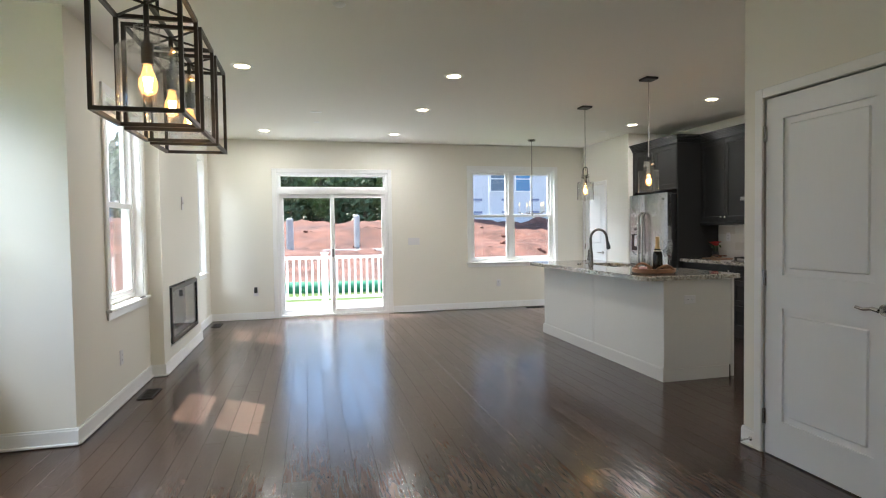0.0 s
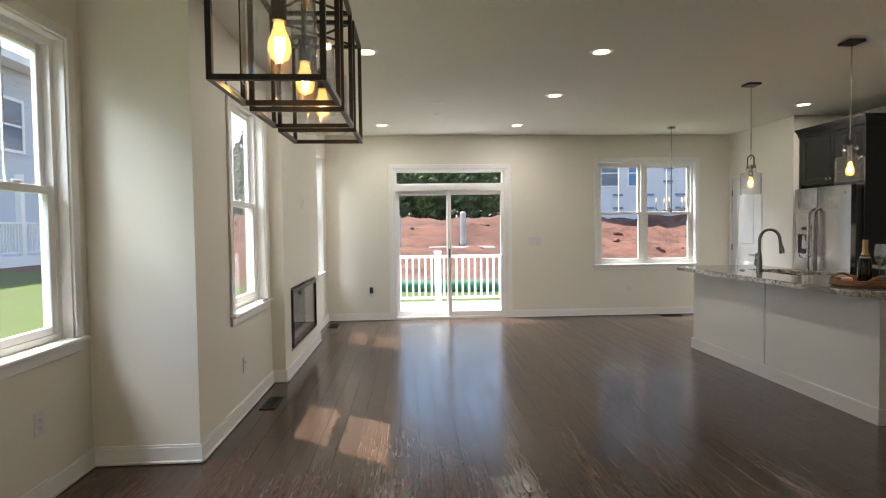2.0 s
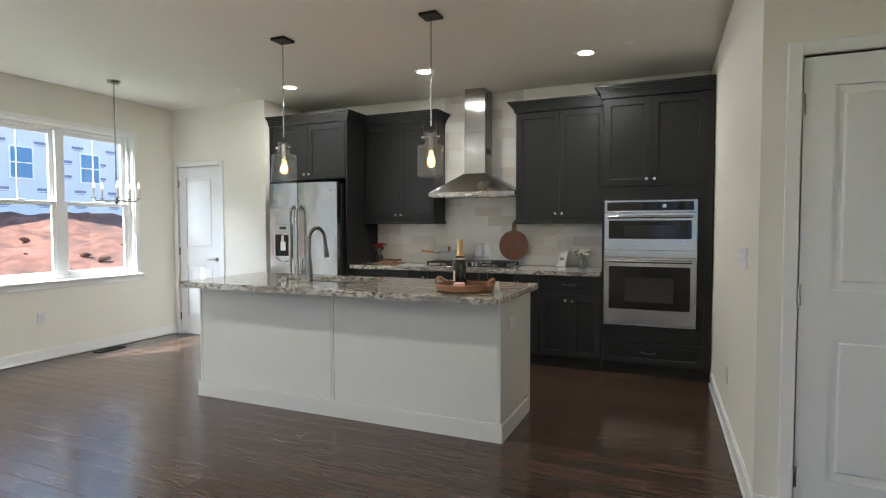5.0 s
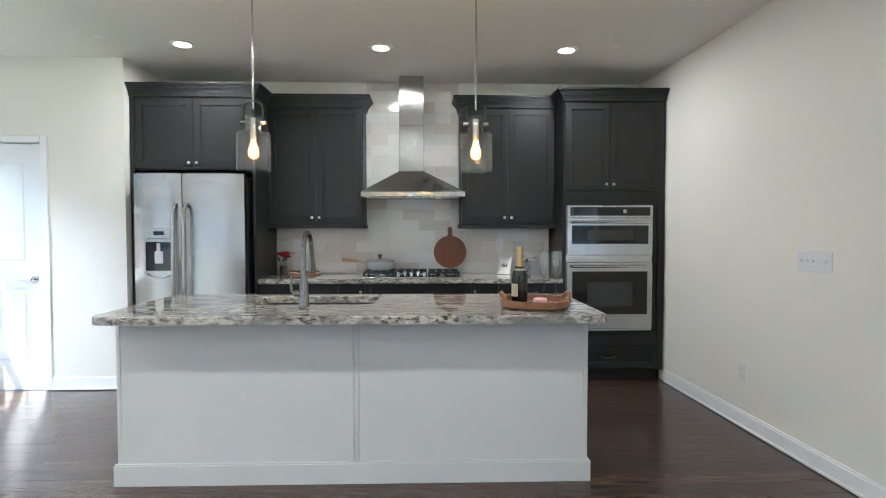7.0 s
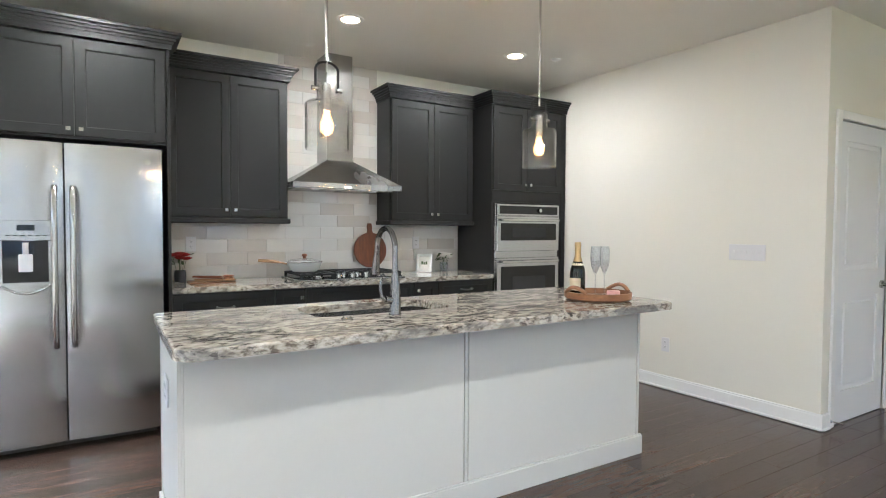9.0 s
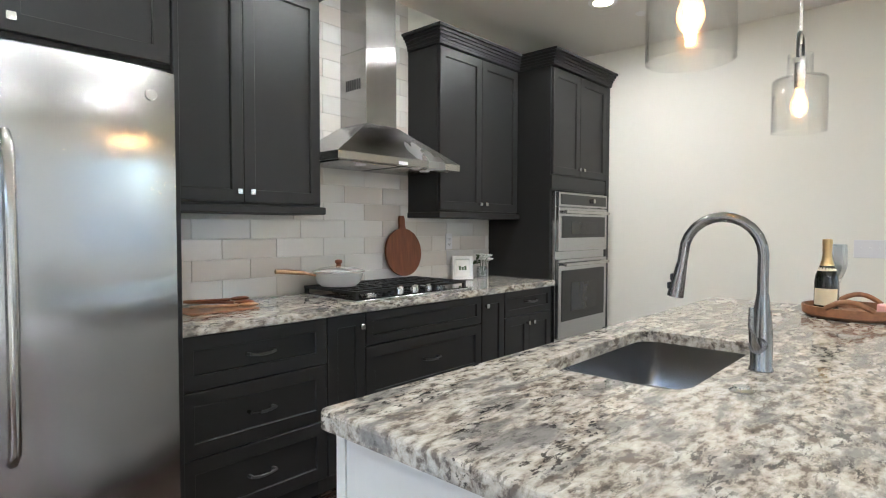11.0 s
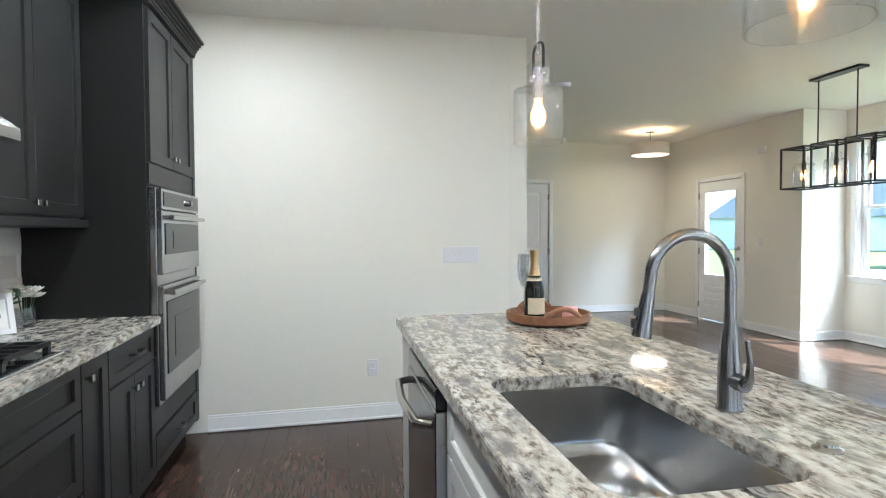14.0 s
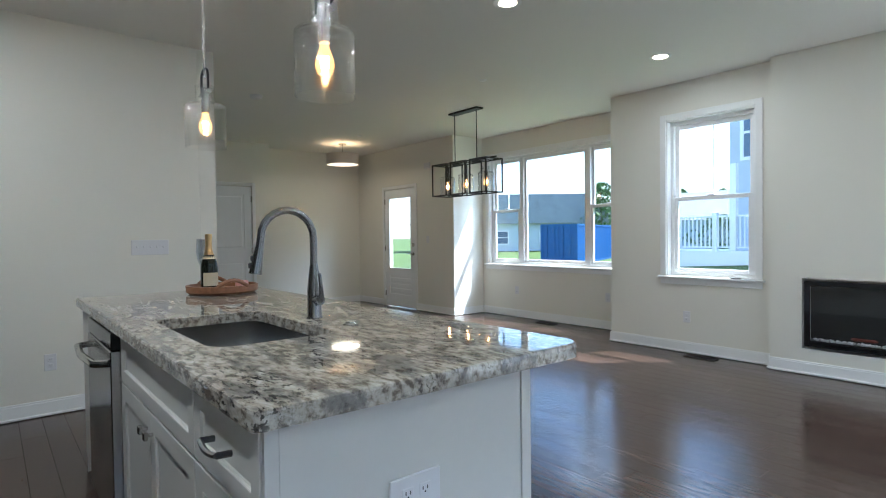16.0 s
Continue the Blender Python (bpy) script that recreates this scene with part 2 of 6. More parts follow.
glow.links.new(glow.nodes["Material Output"].inputs[0].links[0].from_socket, g_a.inputs[0])
glow.links.new(g_e.outputs[0], g_a.inputs[1])
glow.links.new(g_a.outputs[0], glow.nodes["Material Output"].inputs[0])
M_FIL = emit("filament", (1.0, 0.55, 0.20), 45.0)
M_CAN = emit("led_disc", (1.0, 0.80, 0.52), 6.0)
M_SHADE = mat("linen_shade", (0.80, 0.72, 0.62), 0.8, bump=0.3, scale=300)
M_DIFF = emit("lamp_diffuser", (1.0, 0.76, 0.50), 0.5)
M_WOOD = mat("acacia_wood", (0.18, 0.054, 0.019), 0.42, vary=0.45, scale=60, vscale=8, stretch=(1, 1, 0.12), bump=0.1)
M_TRAY = mat("tray_wood", (0.25, 0.115, 0.055), 0.45, vary=0.4, scale=50, vscale=9, stretch=(1, 0.15, 1), bump=0.1)
M_LWOOD = mat("beech_wood", (0.36, 0.21, 0.105), 0.5, vary=0.2, scale=60, stretch=(1, 0.1, 1))
M_CERAM = mat("white_enamel", (0.76, 0.76, 0.75), 0.15, vary=0.01)
M_BOTTLE = mat("dark_green_glass", (0.010, 0.012, 0.008), 0.05, vary=0.0)
M_FOIL = mat("gold_foil", (0.62, 0.42, 0.20), 0.3, metal=1.0, bump=0.5, scale=150)
M_LABEL = mat("cream_label", (0.62, 0.54, 0.38), 0.6)
M_PINK = mat("pink_candle", (0.74, 0.42, 0.40), 0.5)
M_RED = mat("red_petals", (0.42, 0.012, 0.012), 0.6, vary=0.2)
M_WHITEP = mat("white_petals", (0.78, 0.77, 0.72), 0.6)
M_LEAFIN = mat("leaf_green", (0.07, 0.11, 0.05), 0.5, vary=0.25)
M_PHOTO = mat("print_paper", (0.74, 0.73, 0.70), 0.5)
M_FBED = mat("crystal_media", (0.5, 0.5, 0.52), 0.3, vary=0.4, scale=90)
# the embers' reddish glow is put into the base colour; nothing emits
M_EMBER = mat("ember", (0.16, 0.03, 0.018), 0.6, vary=0.3)
M_FBACK = mat("firebox_back", (0.008, 0.009, 0.009), 0.4)
M_GRASS = mat("lawn", (0.072, 0.115, 0.016), 0.9, vary=0.45, scale=14, vscale=0.5, bump=1.0)
M_DIRT = mat("red_clay", (0.125, 0.055, 0.037), 0.95, vary=0.85, scale=2.2, vscale=0.5, bump=1.0)
M_CONC = mat("deck_boards", (0.50, 0.49, 0.47), 0.8, vary=0.08)
M_SIDING = mat("pale_siding", (0.50, 0.54, 0.60), 0.6, vary=0.03)
M_SHINGLE = mat("grey_shingle", (0.27, 0.285, 0.32), 0.9, vary=0.3, scale=8, bump=0.5)
M_WRAP = mat("house_wrap", (0.68, 0.68, 0.71), 0.6, vary=0.04)
M_INK = mat("wrap_print", (0.20, 0.22, 0.34), 0.6)
M_OSB = mat("sheathing", (0.42, 0.28, 0.16), 0.8, vary=0.3)
M_FILM = mat("blue_film_glass", (0.06, 0.19, 0.38), 0.1)
M_OVENWIN = mat("oven_window_glass", (0.035, 0.036, 0.038), 0.12)
# bluish base colour stands in for sky reflected in the house panes
M_HWIN = mat("sky_tinted_house_glass", (0.09, 0.13, 0.20), 0.05)
M_BLUE = mat("blue_container_paint", (0.014, 0.085, 0.28), 0.5, vary=0.15)
M_BARK = mat("bark", (0.10, 0.075, 0.055), 0.9, vary=0.3)
M_LEAF = mat("tree_leaves", (0.085, 0.15, 0.045), 0.7, vary=0.5, scale=5, vscale=0.6)
M_PINE = mat("pine_needles", (0.05, 0.095, 0.04), 0.7, vary=0.5, scale=5, vscale=0.6)
M_SOCK = mat("green_silt_sock", (0.022, 0.17, 0.09), 0.7, vary=0.2)
M_FENCE = mat("silver_debris", (0.45, 0.45, 0.44), 0.6, vary=0.3)


# ---- building blocks ----
def box(bm, x0, y0, z0, x1, y1, z1, b=0.0, seg=1):
    g = bmesh.ops.create_cube(bm, size=1.0, matrix=Matrix.Translation(((x0 + x1) / 2, (y0 + y1) / 2, (z0 + z1) / 2)) @ Matrix.Diagonal((abs(x1 - x0), abs(y1 - y0), abs(z1 - z0), 1)))
    if b:
        es = {e for v in g["verts"] for e in v.link_edges}
        bmesh.ops.bevel(bm, geom=list(es), offset=b, segments=seg, affect="EDGES", clamp_overlap=True)


def rod(bm, p0, p1, r, seg=12, r2=None, caps=True):
    p0, p1 = Vector(p0), Vector(p1)
    d = p1 - p0
    m = Matrix.Translation((p0 + p1) / 2) @ d.to_track_quat("Z", "Y").to_matrix().to_4x4()
    bmesh.ops.create_cone(bm, cap_ends=caps, segments=seg, radius1=r, radius2=r if r2 is None else r2, depth=d.length, matrix=m)


def lathe(bm, c, prof, seg=24):
    """Turn a profile of (radius, height) about the upright through c."""
    rings = []
    for r, z in prof:
        if r < 1e-5:
            rings.append([bm.verts.new((c[0], c[1], c[2] + z))])
        else:
            rings.append([bm.verts.new((c[0] + r * math.cos(2 * math.pi * k / seg), c[1] + r * math.sin(2 * math.pi * k / seg), c[2] + z)) for k in range(seg)])
    for a, b in zip(rings, rings[1:]):
        for k in range(seg):
            j = (k + 1) % seg
            if len(a) == 1 and len(b) == 1:
                continue
            if len(a) == 1:
                bm.faces.new((a[0], b[k], b[j]))
            elif len(b) == 1:
                bm.faces.new((a[k], a[j], b[0]))
            else:
                bm.faces.new((a[k], a[j], b[j], b[k]))


def pipe(bm, pts, r, seg=10):
    """A round bar swept through points."""
    pts = [Vector(p) for p in pts]
    rad = r if isinstance(r, (list, tuple)) else [r] * len(pts)
    rings, up = [], None
    for i, p in enumerate(pts):
        t = (pts[min(i + 1, len(pts) - 1)] - pts[max(i - 1, 0)]).normalized()
        if up is None:
            up = t.orthogonal().normalized()
        up = (up - t * up.dot(t)).normalized()
        s = t.cross(up)
        rings.append([bm.verts.new(p + rad[i] * (up * math.cos(2 * math.pi * k / seg) + s * math.sin(2 * math.pi * k / seg))) for k in range(seg)])
    for a, b in zip(rings, rings[1:]):
        for k in range(seg):
            bm.faces.new((a[k], a[(k + 1) % seg], b[(k + 1) % seg], b[k]))
    bm.faces.new(rings[0][::-1])
    bm.faces.new(rings[-1])


def ball(bm, c, r, squash=1.0, seg=10):
    bmesh.ops.create_uvsphere(bm, u_segments=seg, v_segments=max(6, seg // 2 + 2), radius=r, matrix=Matrix.Translation(c) @ Matrix.Diagonal((1, 1, squash, 1)))


def prism(bm, poly, z0, z1):
    """Raise a flat outline of (x, y) from z0 to z1."""
    lo = [bm.verts.new((x, y, z0)) for x, y in poly]
    hi = [bm.verts.new((x, y, z1)) for x, y in poly]
    n = len(poly)
    bm.faces.new(lo[::-1])
    bm.faces.new(hi)
    for k in range(n):
        bm.faces.new((lo[k], lo[(k + 1) % n], hi[(k + 1) % n], hi[k]))


def bms():
    return bmesh.new()


def finish(name, bm, material, smooth=False, m=None):
    if m is not None:
        bm.transform(m)
    bmesh.ops.recalc_face_normals(bm, faces=bm.faces[:])
    me = bpy.data.meshes.new(name)
    bm.to_mesh(me)
    bm.free()
    me.materials.append(material)
    if smooth:
        me.polygons.foreach_set("use_smooth", [True] * len(me.polygons))
        me.set_sharp_from_angle(angle=radians(40))
    return me


def part(name, bm, material, parent, label="", smooth=False, m=None):
    ob = new(name, finish(name, bm, material, smooth, m))
    ob.parent = parent
    root = parent
    while root.parent:
        root = root.parent
    if parent is root:
        ob.matrix_parent_inverse = root.matrix_basis.inverted()
    if label:
        ob["label"] = label
    return ob


def thing(name, at, label, category, group="", kind=""):
    ob = new(name)
    ob.matrix_basis = Matrix.Translation(at)
    ob.empty_display_size = 0.1
    return tagged(ob, label, category, group, kind)


def solid(name, bm, material, label="", category="", kind="", group="", smooth=False, m=None):
    return tagged(new(name, finish(name, bm, material, smooth, m)), label, category, group, kind)


def axes(o, u, w):
    """A frame on a wall: u runs along it, w comes out of it into the room, z is up."""
    return Matrix(((u[0], w[0], 0, o[0]), (u[1], w[1], 0, o[1]), (0, 0, 1, o[2] if len(o) > 2 else 0), (0, 0, 0, 1)))


EAST = lambda x: axes((x, 0), (0, 1), (1, 0))      # wall that faces +x; u is y
WEST = lambda x: axes((x, 0), (0, 1), (-1, 0))     # wall that faces -x
NORTH = lambda y: axes((0, y), (1, 0), (0, 1))     # wall that faces +y; u is x
SOUTH = lambda y: axes((0, y), (1, 0), (0, -1))    # wall that faces -y


def wall(name, m, u0, u1, t=0.15, openings=(), z0=0.0, z1=H, label="smooth cream painted drywall", material=None):
    bm = bms()
    cuts = sorted({u0, u1, *[o[0] for o in openings], *[o[1] for o in openings]})
    for a, b in zip(cuts, cuts[1:]):
        o = [q for q in openings if q[0] <= a + 1e-6 and q[1] >= b - 1e-6]
        if not o:
            box(bm, a, -t, z0, b, 0, z1)
        else:
            if o[0][2] > z0 + 1e-6:
                box(bm, a, -t, z0, b, 0, o[0][2])
            box(bm, a, -t, o[0][3], b, 0, z1)
    return solid(name, bm, material or M_WALL, label, "wall", "structure", m=m)


def baseboard(m, u0, u1):
    bm = bms()
    box(bm, u0, 0.0005, 0.004, u1, 0.014, 0.098)
    box(bm, u0, 0.0005, 0.098, u1, 0.009, 0.112)
    box(bm, u0, 0.0145, 0.004, u1, 0.026, 0.022, 0.004)
    return solid("baseboard", bm, M_TRIM, "white painted baseboard with shoe moulding", "baseboard", "structure", m=m)


def pane(name, bm, parent, m=None, material=None):
    ob = part(name, bm, material or M_PANE, parent, m=m)
    ob.visible_shadow = False
    return ob


def window(name, m, u0, u1, z0, z1, units, depth, label, casing=0.058):
    """A window in a wall opening: jambs, casing, stool, apron and units of ('hung' or 'fixed', from, to)."""
    o = m @ Vector(((u0 + u1) / 2, 0, z0))
    w = thing(name, o, label, "window", kind="structure")
    bm = bms()
    box(bm, u0, -depth, z0, u0 + 0.018, 0.004, z1)
    box(bm, u1 - 0.018, -depth, z0, u1, 0.004, z1)
    box(bm, u0 + 0.018, -depth, z1 - 0.018, u1 - 0.018, 0.004, z1)
    part("jamb", bm, M_TRIM, w, m=m)
    bm = bms()
    c = casing
    box(bm, u0 - c, 0.0005, z0, u0 + 0.006, 0.018, z1 + c, 0.003)
    box(bm, u1 - 0.006, 0.0005, z0, u1 + c, 0.018, z1 + c, 0.003)
    box(bm, u0 + 0.006, 0.0005, z1 - 0.006, u1 - 0.006, 0.018, z1 + c, 0.003)
    part("casing", bm, M_TRIM, w, m=m)
    bm = bms()
    box(bm, u0 + 0.001, -depth, z0 - 0.026, u1 - 0.001, 0.0, z0 - 0.001)
    box(bm, u0 - c - 0.02, 0.0, z0 - 0.026, u1 + c + 0.02, 0.045, z0 - 0.001, 0.006)
    part("window_sill", bm, M_TRIM, w, m=m)
    bm = bms()
    box(bm, u0 - c, 0.0005, z0 - 0.085, u1 + c, 0.014, z0 - 0.0265, 0.003)
    part("apron", bm, M_TRIM, w, m=m)
    d0, d1 = -depth - 0.03, -depth + 0.05
    zm = (z0 + z1) / 2 - 0.01
    for kind, a, b in units:
        bm = bms()
        f = 0.035
        box(bm, a, d0, z0, a + f, d1, z1 - 0.018)
        box(bm, b - f, d0, z0, b, d1, z1 - 0.018)
        box(bm, a + f, d0, z1 - 0.018 - f, b - f, d1, z1 - 0.018)
        box(bm, a + f, d0, z0, b - f, d1, z0 + f)
        fr = part("window_frame", bm, M_VINYL, w, m=m)
        s = 0.042
        sashes = [(z0 + f, z1 - 0.018 - f, d0 + 0.02, d0 + 0.05)] if kind == "fixed" else [(z0 + f, zm + 0.02, d0 + 0.045, d0 + 0.075), (zm - 0.02, z1 - 0.018 - f, d0 + 0.01, d0 + 0.04)]
        for k, (p, q, e, g) in enumerate(sashes):
            bm = bms()
            A, B = a + f, b - f
            box(bm, A, e, p, A + s, g, q, 0.003)
            box(bm, B - s, e, p, B, g, q, 0.003)
            box(bm, A + s, e, p, B - s, g, p + s, 0.003)
            box(bm, A + s, e, q - s, B - s, g, q, 0.003)
            sa = part("sash", bm, M_VINYL, w, m=m)
            bm = bms()
            box(bm, A + s - 0.004, (e + g) / 2 - 0.003, p + s - 0.004, B - s + 0.004, (e + g) / 2 + 0.003, q - s + 0.004)
            pane("pane", bm, sa, m=m)
            if kind == "hung" and k == 0:
                bm = bms()
                box(bm, (A + B) / 2 - 0.03, g - 0.004, q - 0.002, (A + B) / 2 + 0.03, g + 0.012, q + 0.014, 0.004)
                part("sash_lock", bm, M_VINYL, sa, m=m)
            if kind == "hung" and k == 1:
                bm = bms()
                box(bm, (A + B) / 2 - 0.004, (e + g) / 2 - 0.005, p + s, (A + B) / 2 + 0.004, (e + g) / 2 + 0.005, q - s)
                part("muntin", bm, M_VINYL, sa, m=m)
    return w


def frame_panel(bm, u0, u1, z0, z1, w0, w1, rail):
    """A flat frame round a sunk panel (shaker front), as one closed skin with eased edges."""
    e, sunk = 0.0016, w0 + (w1 - w0) * 0.45
    steps = [(0, w0), (0, w1 - e), (e, w1), (rail - e, w1), (rail, w1 - e), (rail, sunk + 0.003), (rail + 0.003, sunk)]
    loops = [[bm.verts.new(v) for v in ((u0 + o, w, z0 + o), (u1 - o, w, z0 + o), (u1 - o, w, z1 - o), (u0 + o, w, z1 - o))] for o, w in steps]
    for a, b in zip(loops, loops[1:]):
        for k in range(4):
            bm.faces.new((a[k], a[(k + 1) % 4], b[(k + 1) % 4], b[k]))
    bm.faces.new(loops[0][::-1])
    bm.faces.new(loops[-1])


def knob(parent, m, u, w, z):
    bm = bms()
    box(bm, u - 0.013, w + 0.016, z - 0.013, u + 0.013, w + 0.028, z + 0.013, 0.002)
    rod(bm, (u, w, z), (u, w + 0.017, z), 0.006, 10)
    part("knob", bm, M_CHROME, parent, "square brushed nickel knob", m=m)


def pull(parent, m, u, w, z, length=0.11):
    bm = bms()
    n = 9
    pts = [(u - length / 2 + length * k / (n - 1), w + 0.03 + 0.004 * math.sin(math.pi * k / (n - 1)), z + 0.006 * (1 - math.sin(math.pi * k / (n - 1)))) for k in range(n)]
    for (a, b, c), (d, e, f) in zip(pts, pts[1:]):
        rod(bm, (a, b, c), (d, e, f), 0.0065, 6)
    for k in (0, -1):
        rod(bm, (pts[k][0], w, z + 0.004), pts[k], 0.0075, 8)
    part("handle", bm, M_PULL, parent, "arched dark nickel pull", m=m)


def shaker(cab, m, name, u0, u1, z0, z1, w, material, knob_at=None, pull_at=None, rail=0.057):
    bm = bms()
    frame_panel(bm, u0, u1, z0, z1, w, w + 0.02, min(rail, (z1 - z0) * 0.27))
    d = part(name, bm, material, cab, m=m)
    if knob_at:
        knob(d, m, knob_at[0], w + 0.02, knob_at[1])
    if pull_at:
        pull(d, m, pull_at[0], w + 0.02, pull_at[1])
    return d


def crown(bm, u0, u1, w, z, ends=(0, 0), back=0.0):
    """A stepped, flared moulding along the top of a cabinet, returned at its ends."""
    for k in range(6):
        f = k / 5
        o = 0.012 + 0.055 * f ** 1.6
        box(bm, u0 - o * ends[0], back, z + 0.017 * k, u1 + o * ends[1], w + o, z + 0.017 * (k + 1))


def lever(parent, m, u, w, z, side):
    bm = bms()
    rod(bm, (u, w, z), (u, w + 0.012, z), 0.028, 20)
    rod(bm, (u, w + 0.012, z), (u, w + 0.05, z), 0.011, 12)
    pipe(bm, [(u, w + 0.048, z), (u + side * 0.03, w + 0.05, z + 0.006), (u + side * 0.07, w + 0.05, z - 0.002), (u + side * 0.11, w + 0.048, z + 0.005)], [0.011, 0.010, 0.008, 0.007])
    part("door_handle", bm, M_CHROME, parent, "satin nickel lever", True, m)


def door(name, m, u0, u1, z1, hinge, label, glass=False, lock=False):
    """A panelled door in its opening: casing, leaf, hinges and lever. hinge: 0 at u0, 1 at u1."""
    d = thing(name, m @ Vector(((u0 + u1) / 2, 0, 0)), label, "door", kind="structure")
    c = 0.06
    bm = bms()
    for a, b in ((u0 - c, u0 - 0.004), (u1 + 0.004, u1 + c)):
        box(bm, a, 0.0005, 0.004, b, 0.018, z1 + c, 0.004)
    box(bm, u0 - 0.004, 0.0005, z1 + 0.004, u1 + 0.004, 0.018, z1 + c, 0.004)
    part("casing", bm, M_TRIM, d, m=m)
    bm = bms()
    box(bm, u0 - 0.004, -0.12, 0.004, u0, 0.0, z1)
    box(bm, u1, -0.12, 0.004, u1 + 0.004, 0.0, z1)
    box(bm, u0 - 0.004, -0.12, z1, u1 + 0.004, 0.0, z1 + 0.004)
    part("jamb", bm, M_TRIM, d, m=m)
    bm = bms()
    a, b, w0, w1, e = u0 + 0.004, u1 - 0.004, -0.040, -0.004, 0.115
    if glass:
        rows = [(0.22, 0.36), (0.40, 0.54), (0.66, z1 - 0.14)]
    else:
        rows = [(0.22, 0.86), (1.05, z1 - 0.13)]
    zs = [0.008] + [v for r in rows for v in r] + [z1 - 0.004]
    box(bm, a, w0, zs[0], a + e, w1, zs[-1])
    box(bm, b - e, w0, zs[0], b, w1, zs[-1])
    for k in range(0, len(zs), 2):
        box(bm, a + e, w0, zs[k], b - e, w1, zs[k + 1])
    for k, (p, q) in enumerate(rows):
        if glass and k == 2:
            continue
        box(bm, a + e, w0, p, b - e, w1 - 0.012, q)
        box(bm, a + e + 0.035, w0, p + 0.035, b - e - 0.035, w1 - 0.004, q - 0.035, 0.007)
    leaf = part("door_leaf", bm, M_DOOR, d, m=m)
    if glass:
        p, q = rows[2]
        bm = bms()
        box(bm, a + e, w1 - 0.006, p, a + e + 0.02, w1 + 0.008, q, 0.004)
        box(bm, b - e - 0.02, w1 - 0.006, p, b - e, w1 + 0.008, q, 0.004)
        box(bm, a + e, w1 - 0.006, p, b - e, w1 + 0.008, p + 0.02, 0.004)
        box(bm, a + e, w1 - 0.006, q - 0.02, b - e, w1 + 0.008, q, 0.004)
        part("lite_frame", bm, M_DOOR, leaf, m=m)
        bm = bms()
        box(bm, a + e, -0.026, p, b - e, -0.020, q)
        pane("pane", bm, leaf, m=m)
    hu, ku, side = (u0, u1 - 0.065, -1) if hinge == 0 else (u1, u0 + 0.065, 1)
    for z in (0.22, z1 / 2, z1 - 0.2):
        bm = bms()
        rod(bm, (hu, 0.004, z - 0.045), (hu, 0.004, z + 0.045), 0.007, 8)
        box(bm, hu - 0.012, -0.003, z - 0.045, hu + 0.012, 0.002, z + 0.045)
        part("hinge", bm, M_CHROME, d, m=m)
    lever(leaf, m, ku, w1, 0.93, side)
    if lock:
        bm = bms()
        rod(bm, (ku, w1, 1.08), (ku, w1 + 0.02, 1.08), 0.03, 18)
        part("deadbolt", bm, M_CHROME, leaf, m=m)
    return d


def plate(m, u, z, w=0.0, kind="outlet", wide=0.072, high=0.115, n=1):
    """A cover plate with sockets or toggles."""
    cat = "outlet" if kind == "outlet" else "light switch"
    t = thing("wall_outlet" if kind == "outlet" else "light_switch", m @ Vector((u, w, z)), "white plastic wall outlet cover" if kind == "outlet" else "white multi-gang toggle light switch plate", cat)
    bm = bms()
    box(bm, u - wide / 2, w + 0.0005, z - high / 2, u + wide / 2, w + 0.007, z + high / 2, 0.002)
    p = part("cover_plate", bm, M_PLATE, t, m=m)
    for k in range(n):
        uu = u + (k - (n - 1) / 2) * 0.046
        if kind == "outlet":
            horiz = wide > high and n == 1
            for s in (-1, 1):
                cu, cz = (uu + s * 0.022, z) if horiz else (uu, z + s * 0.02)
                bm = bms()
                box(bm, cu - 0.015, w + 0.0065, cz - 0.013, cu + 0.015, w + 0.009, cz + 0.013, 0.002)
                so = part("socket", bm, M_PLATE, p, m=m)
                bm = bms()
                for dx in (-0.006, 0.006):
                    box(bm, cu + dx - 0.0012, w + 0.0088, cz - 0.002, cu + dx + 0.0012, w + 0.0096, cz + 0.006)
                rod(bm, (cu, w + 0.0088, cz - 0.007), (cu, w + 0.0096, cz - 0.007), 0.0022, 8)
                part("socket_slots", bm, M_SLOT, p, m=m)
        else:
            bm = bms()
            box(bm, uu - 0.005, w + 0.0065, z - 0.004, uu + 0.005, w + 0.018, z + 0.012, 0.002)
            part("toggle", bm, M_PLATE, p, m=m)
    return t

# ---- large structure ----
bm = bms()
box(bm, -1.36, -1.5, -0.12, 6.44, 9.36, -0.012)
floor = solid("floor", bm, M_SUB, "dark stained hardwood plank floor", "floor", "structure")
bm = bms()
box(bm, XL - 0.16, -1.5, H, 6.44, 9.35, H + 0.15)
box(bm, XB - 0.14, BAY0 - 0.14, H, XL - 0.16, BAY1 + 0.14, H + 0.15)
solid("ceiling", bm, M_CEIL, "flat off-white painted ceiling", "ceiling", "structure")

SL0, SL1, SLT = 0.385, 2.11, 2.262
W0, W1, WB, WT = 3.49, 5.04, 0.79, 2.36
wall("wall_north", SOUTH(YB), XL - 0.16, XK, 0.16, [(SL0, SL1, 0.0, SLT), (W0, W1, WB, WT)])
wall("wall_west_living", EAST(XL), BAY1, YB, 0.16, [(4.84, 5.72, 0.78, 2.385), (7.886, 8.766, 0.78, 2.385)])
wall("wall_bay_north", SOUTH(BAY1), XB, XL - 0.16, 0.14)
wall("wall_bay_south", NORTH(BAY0), XB, XL - 0.16, 0.14)
wall("wall_bay_front", EAST(XB), BAY0 - 0.14, BAY1 + 0.14, 0.14, [(1.56, 4.04, 0.785, 2.42)])
FD0, FD1, FDT = -0.46, 0.44, 2.04
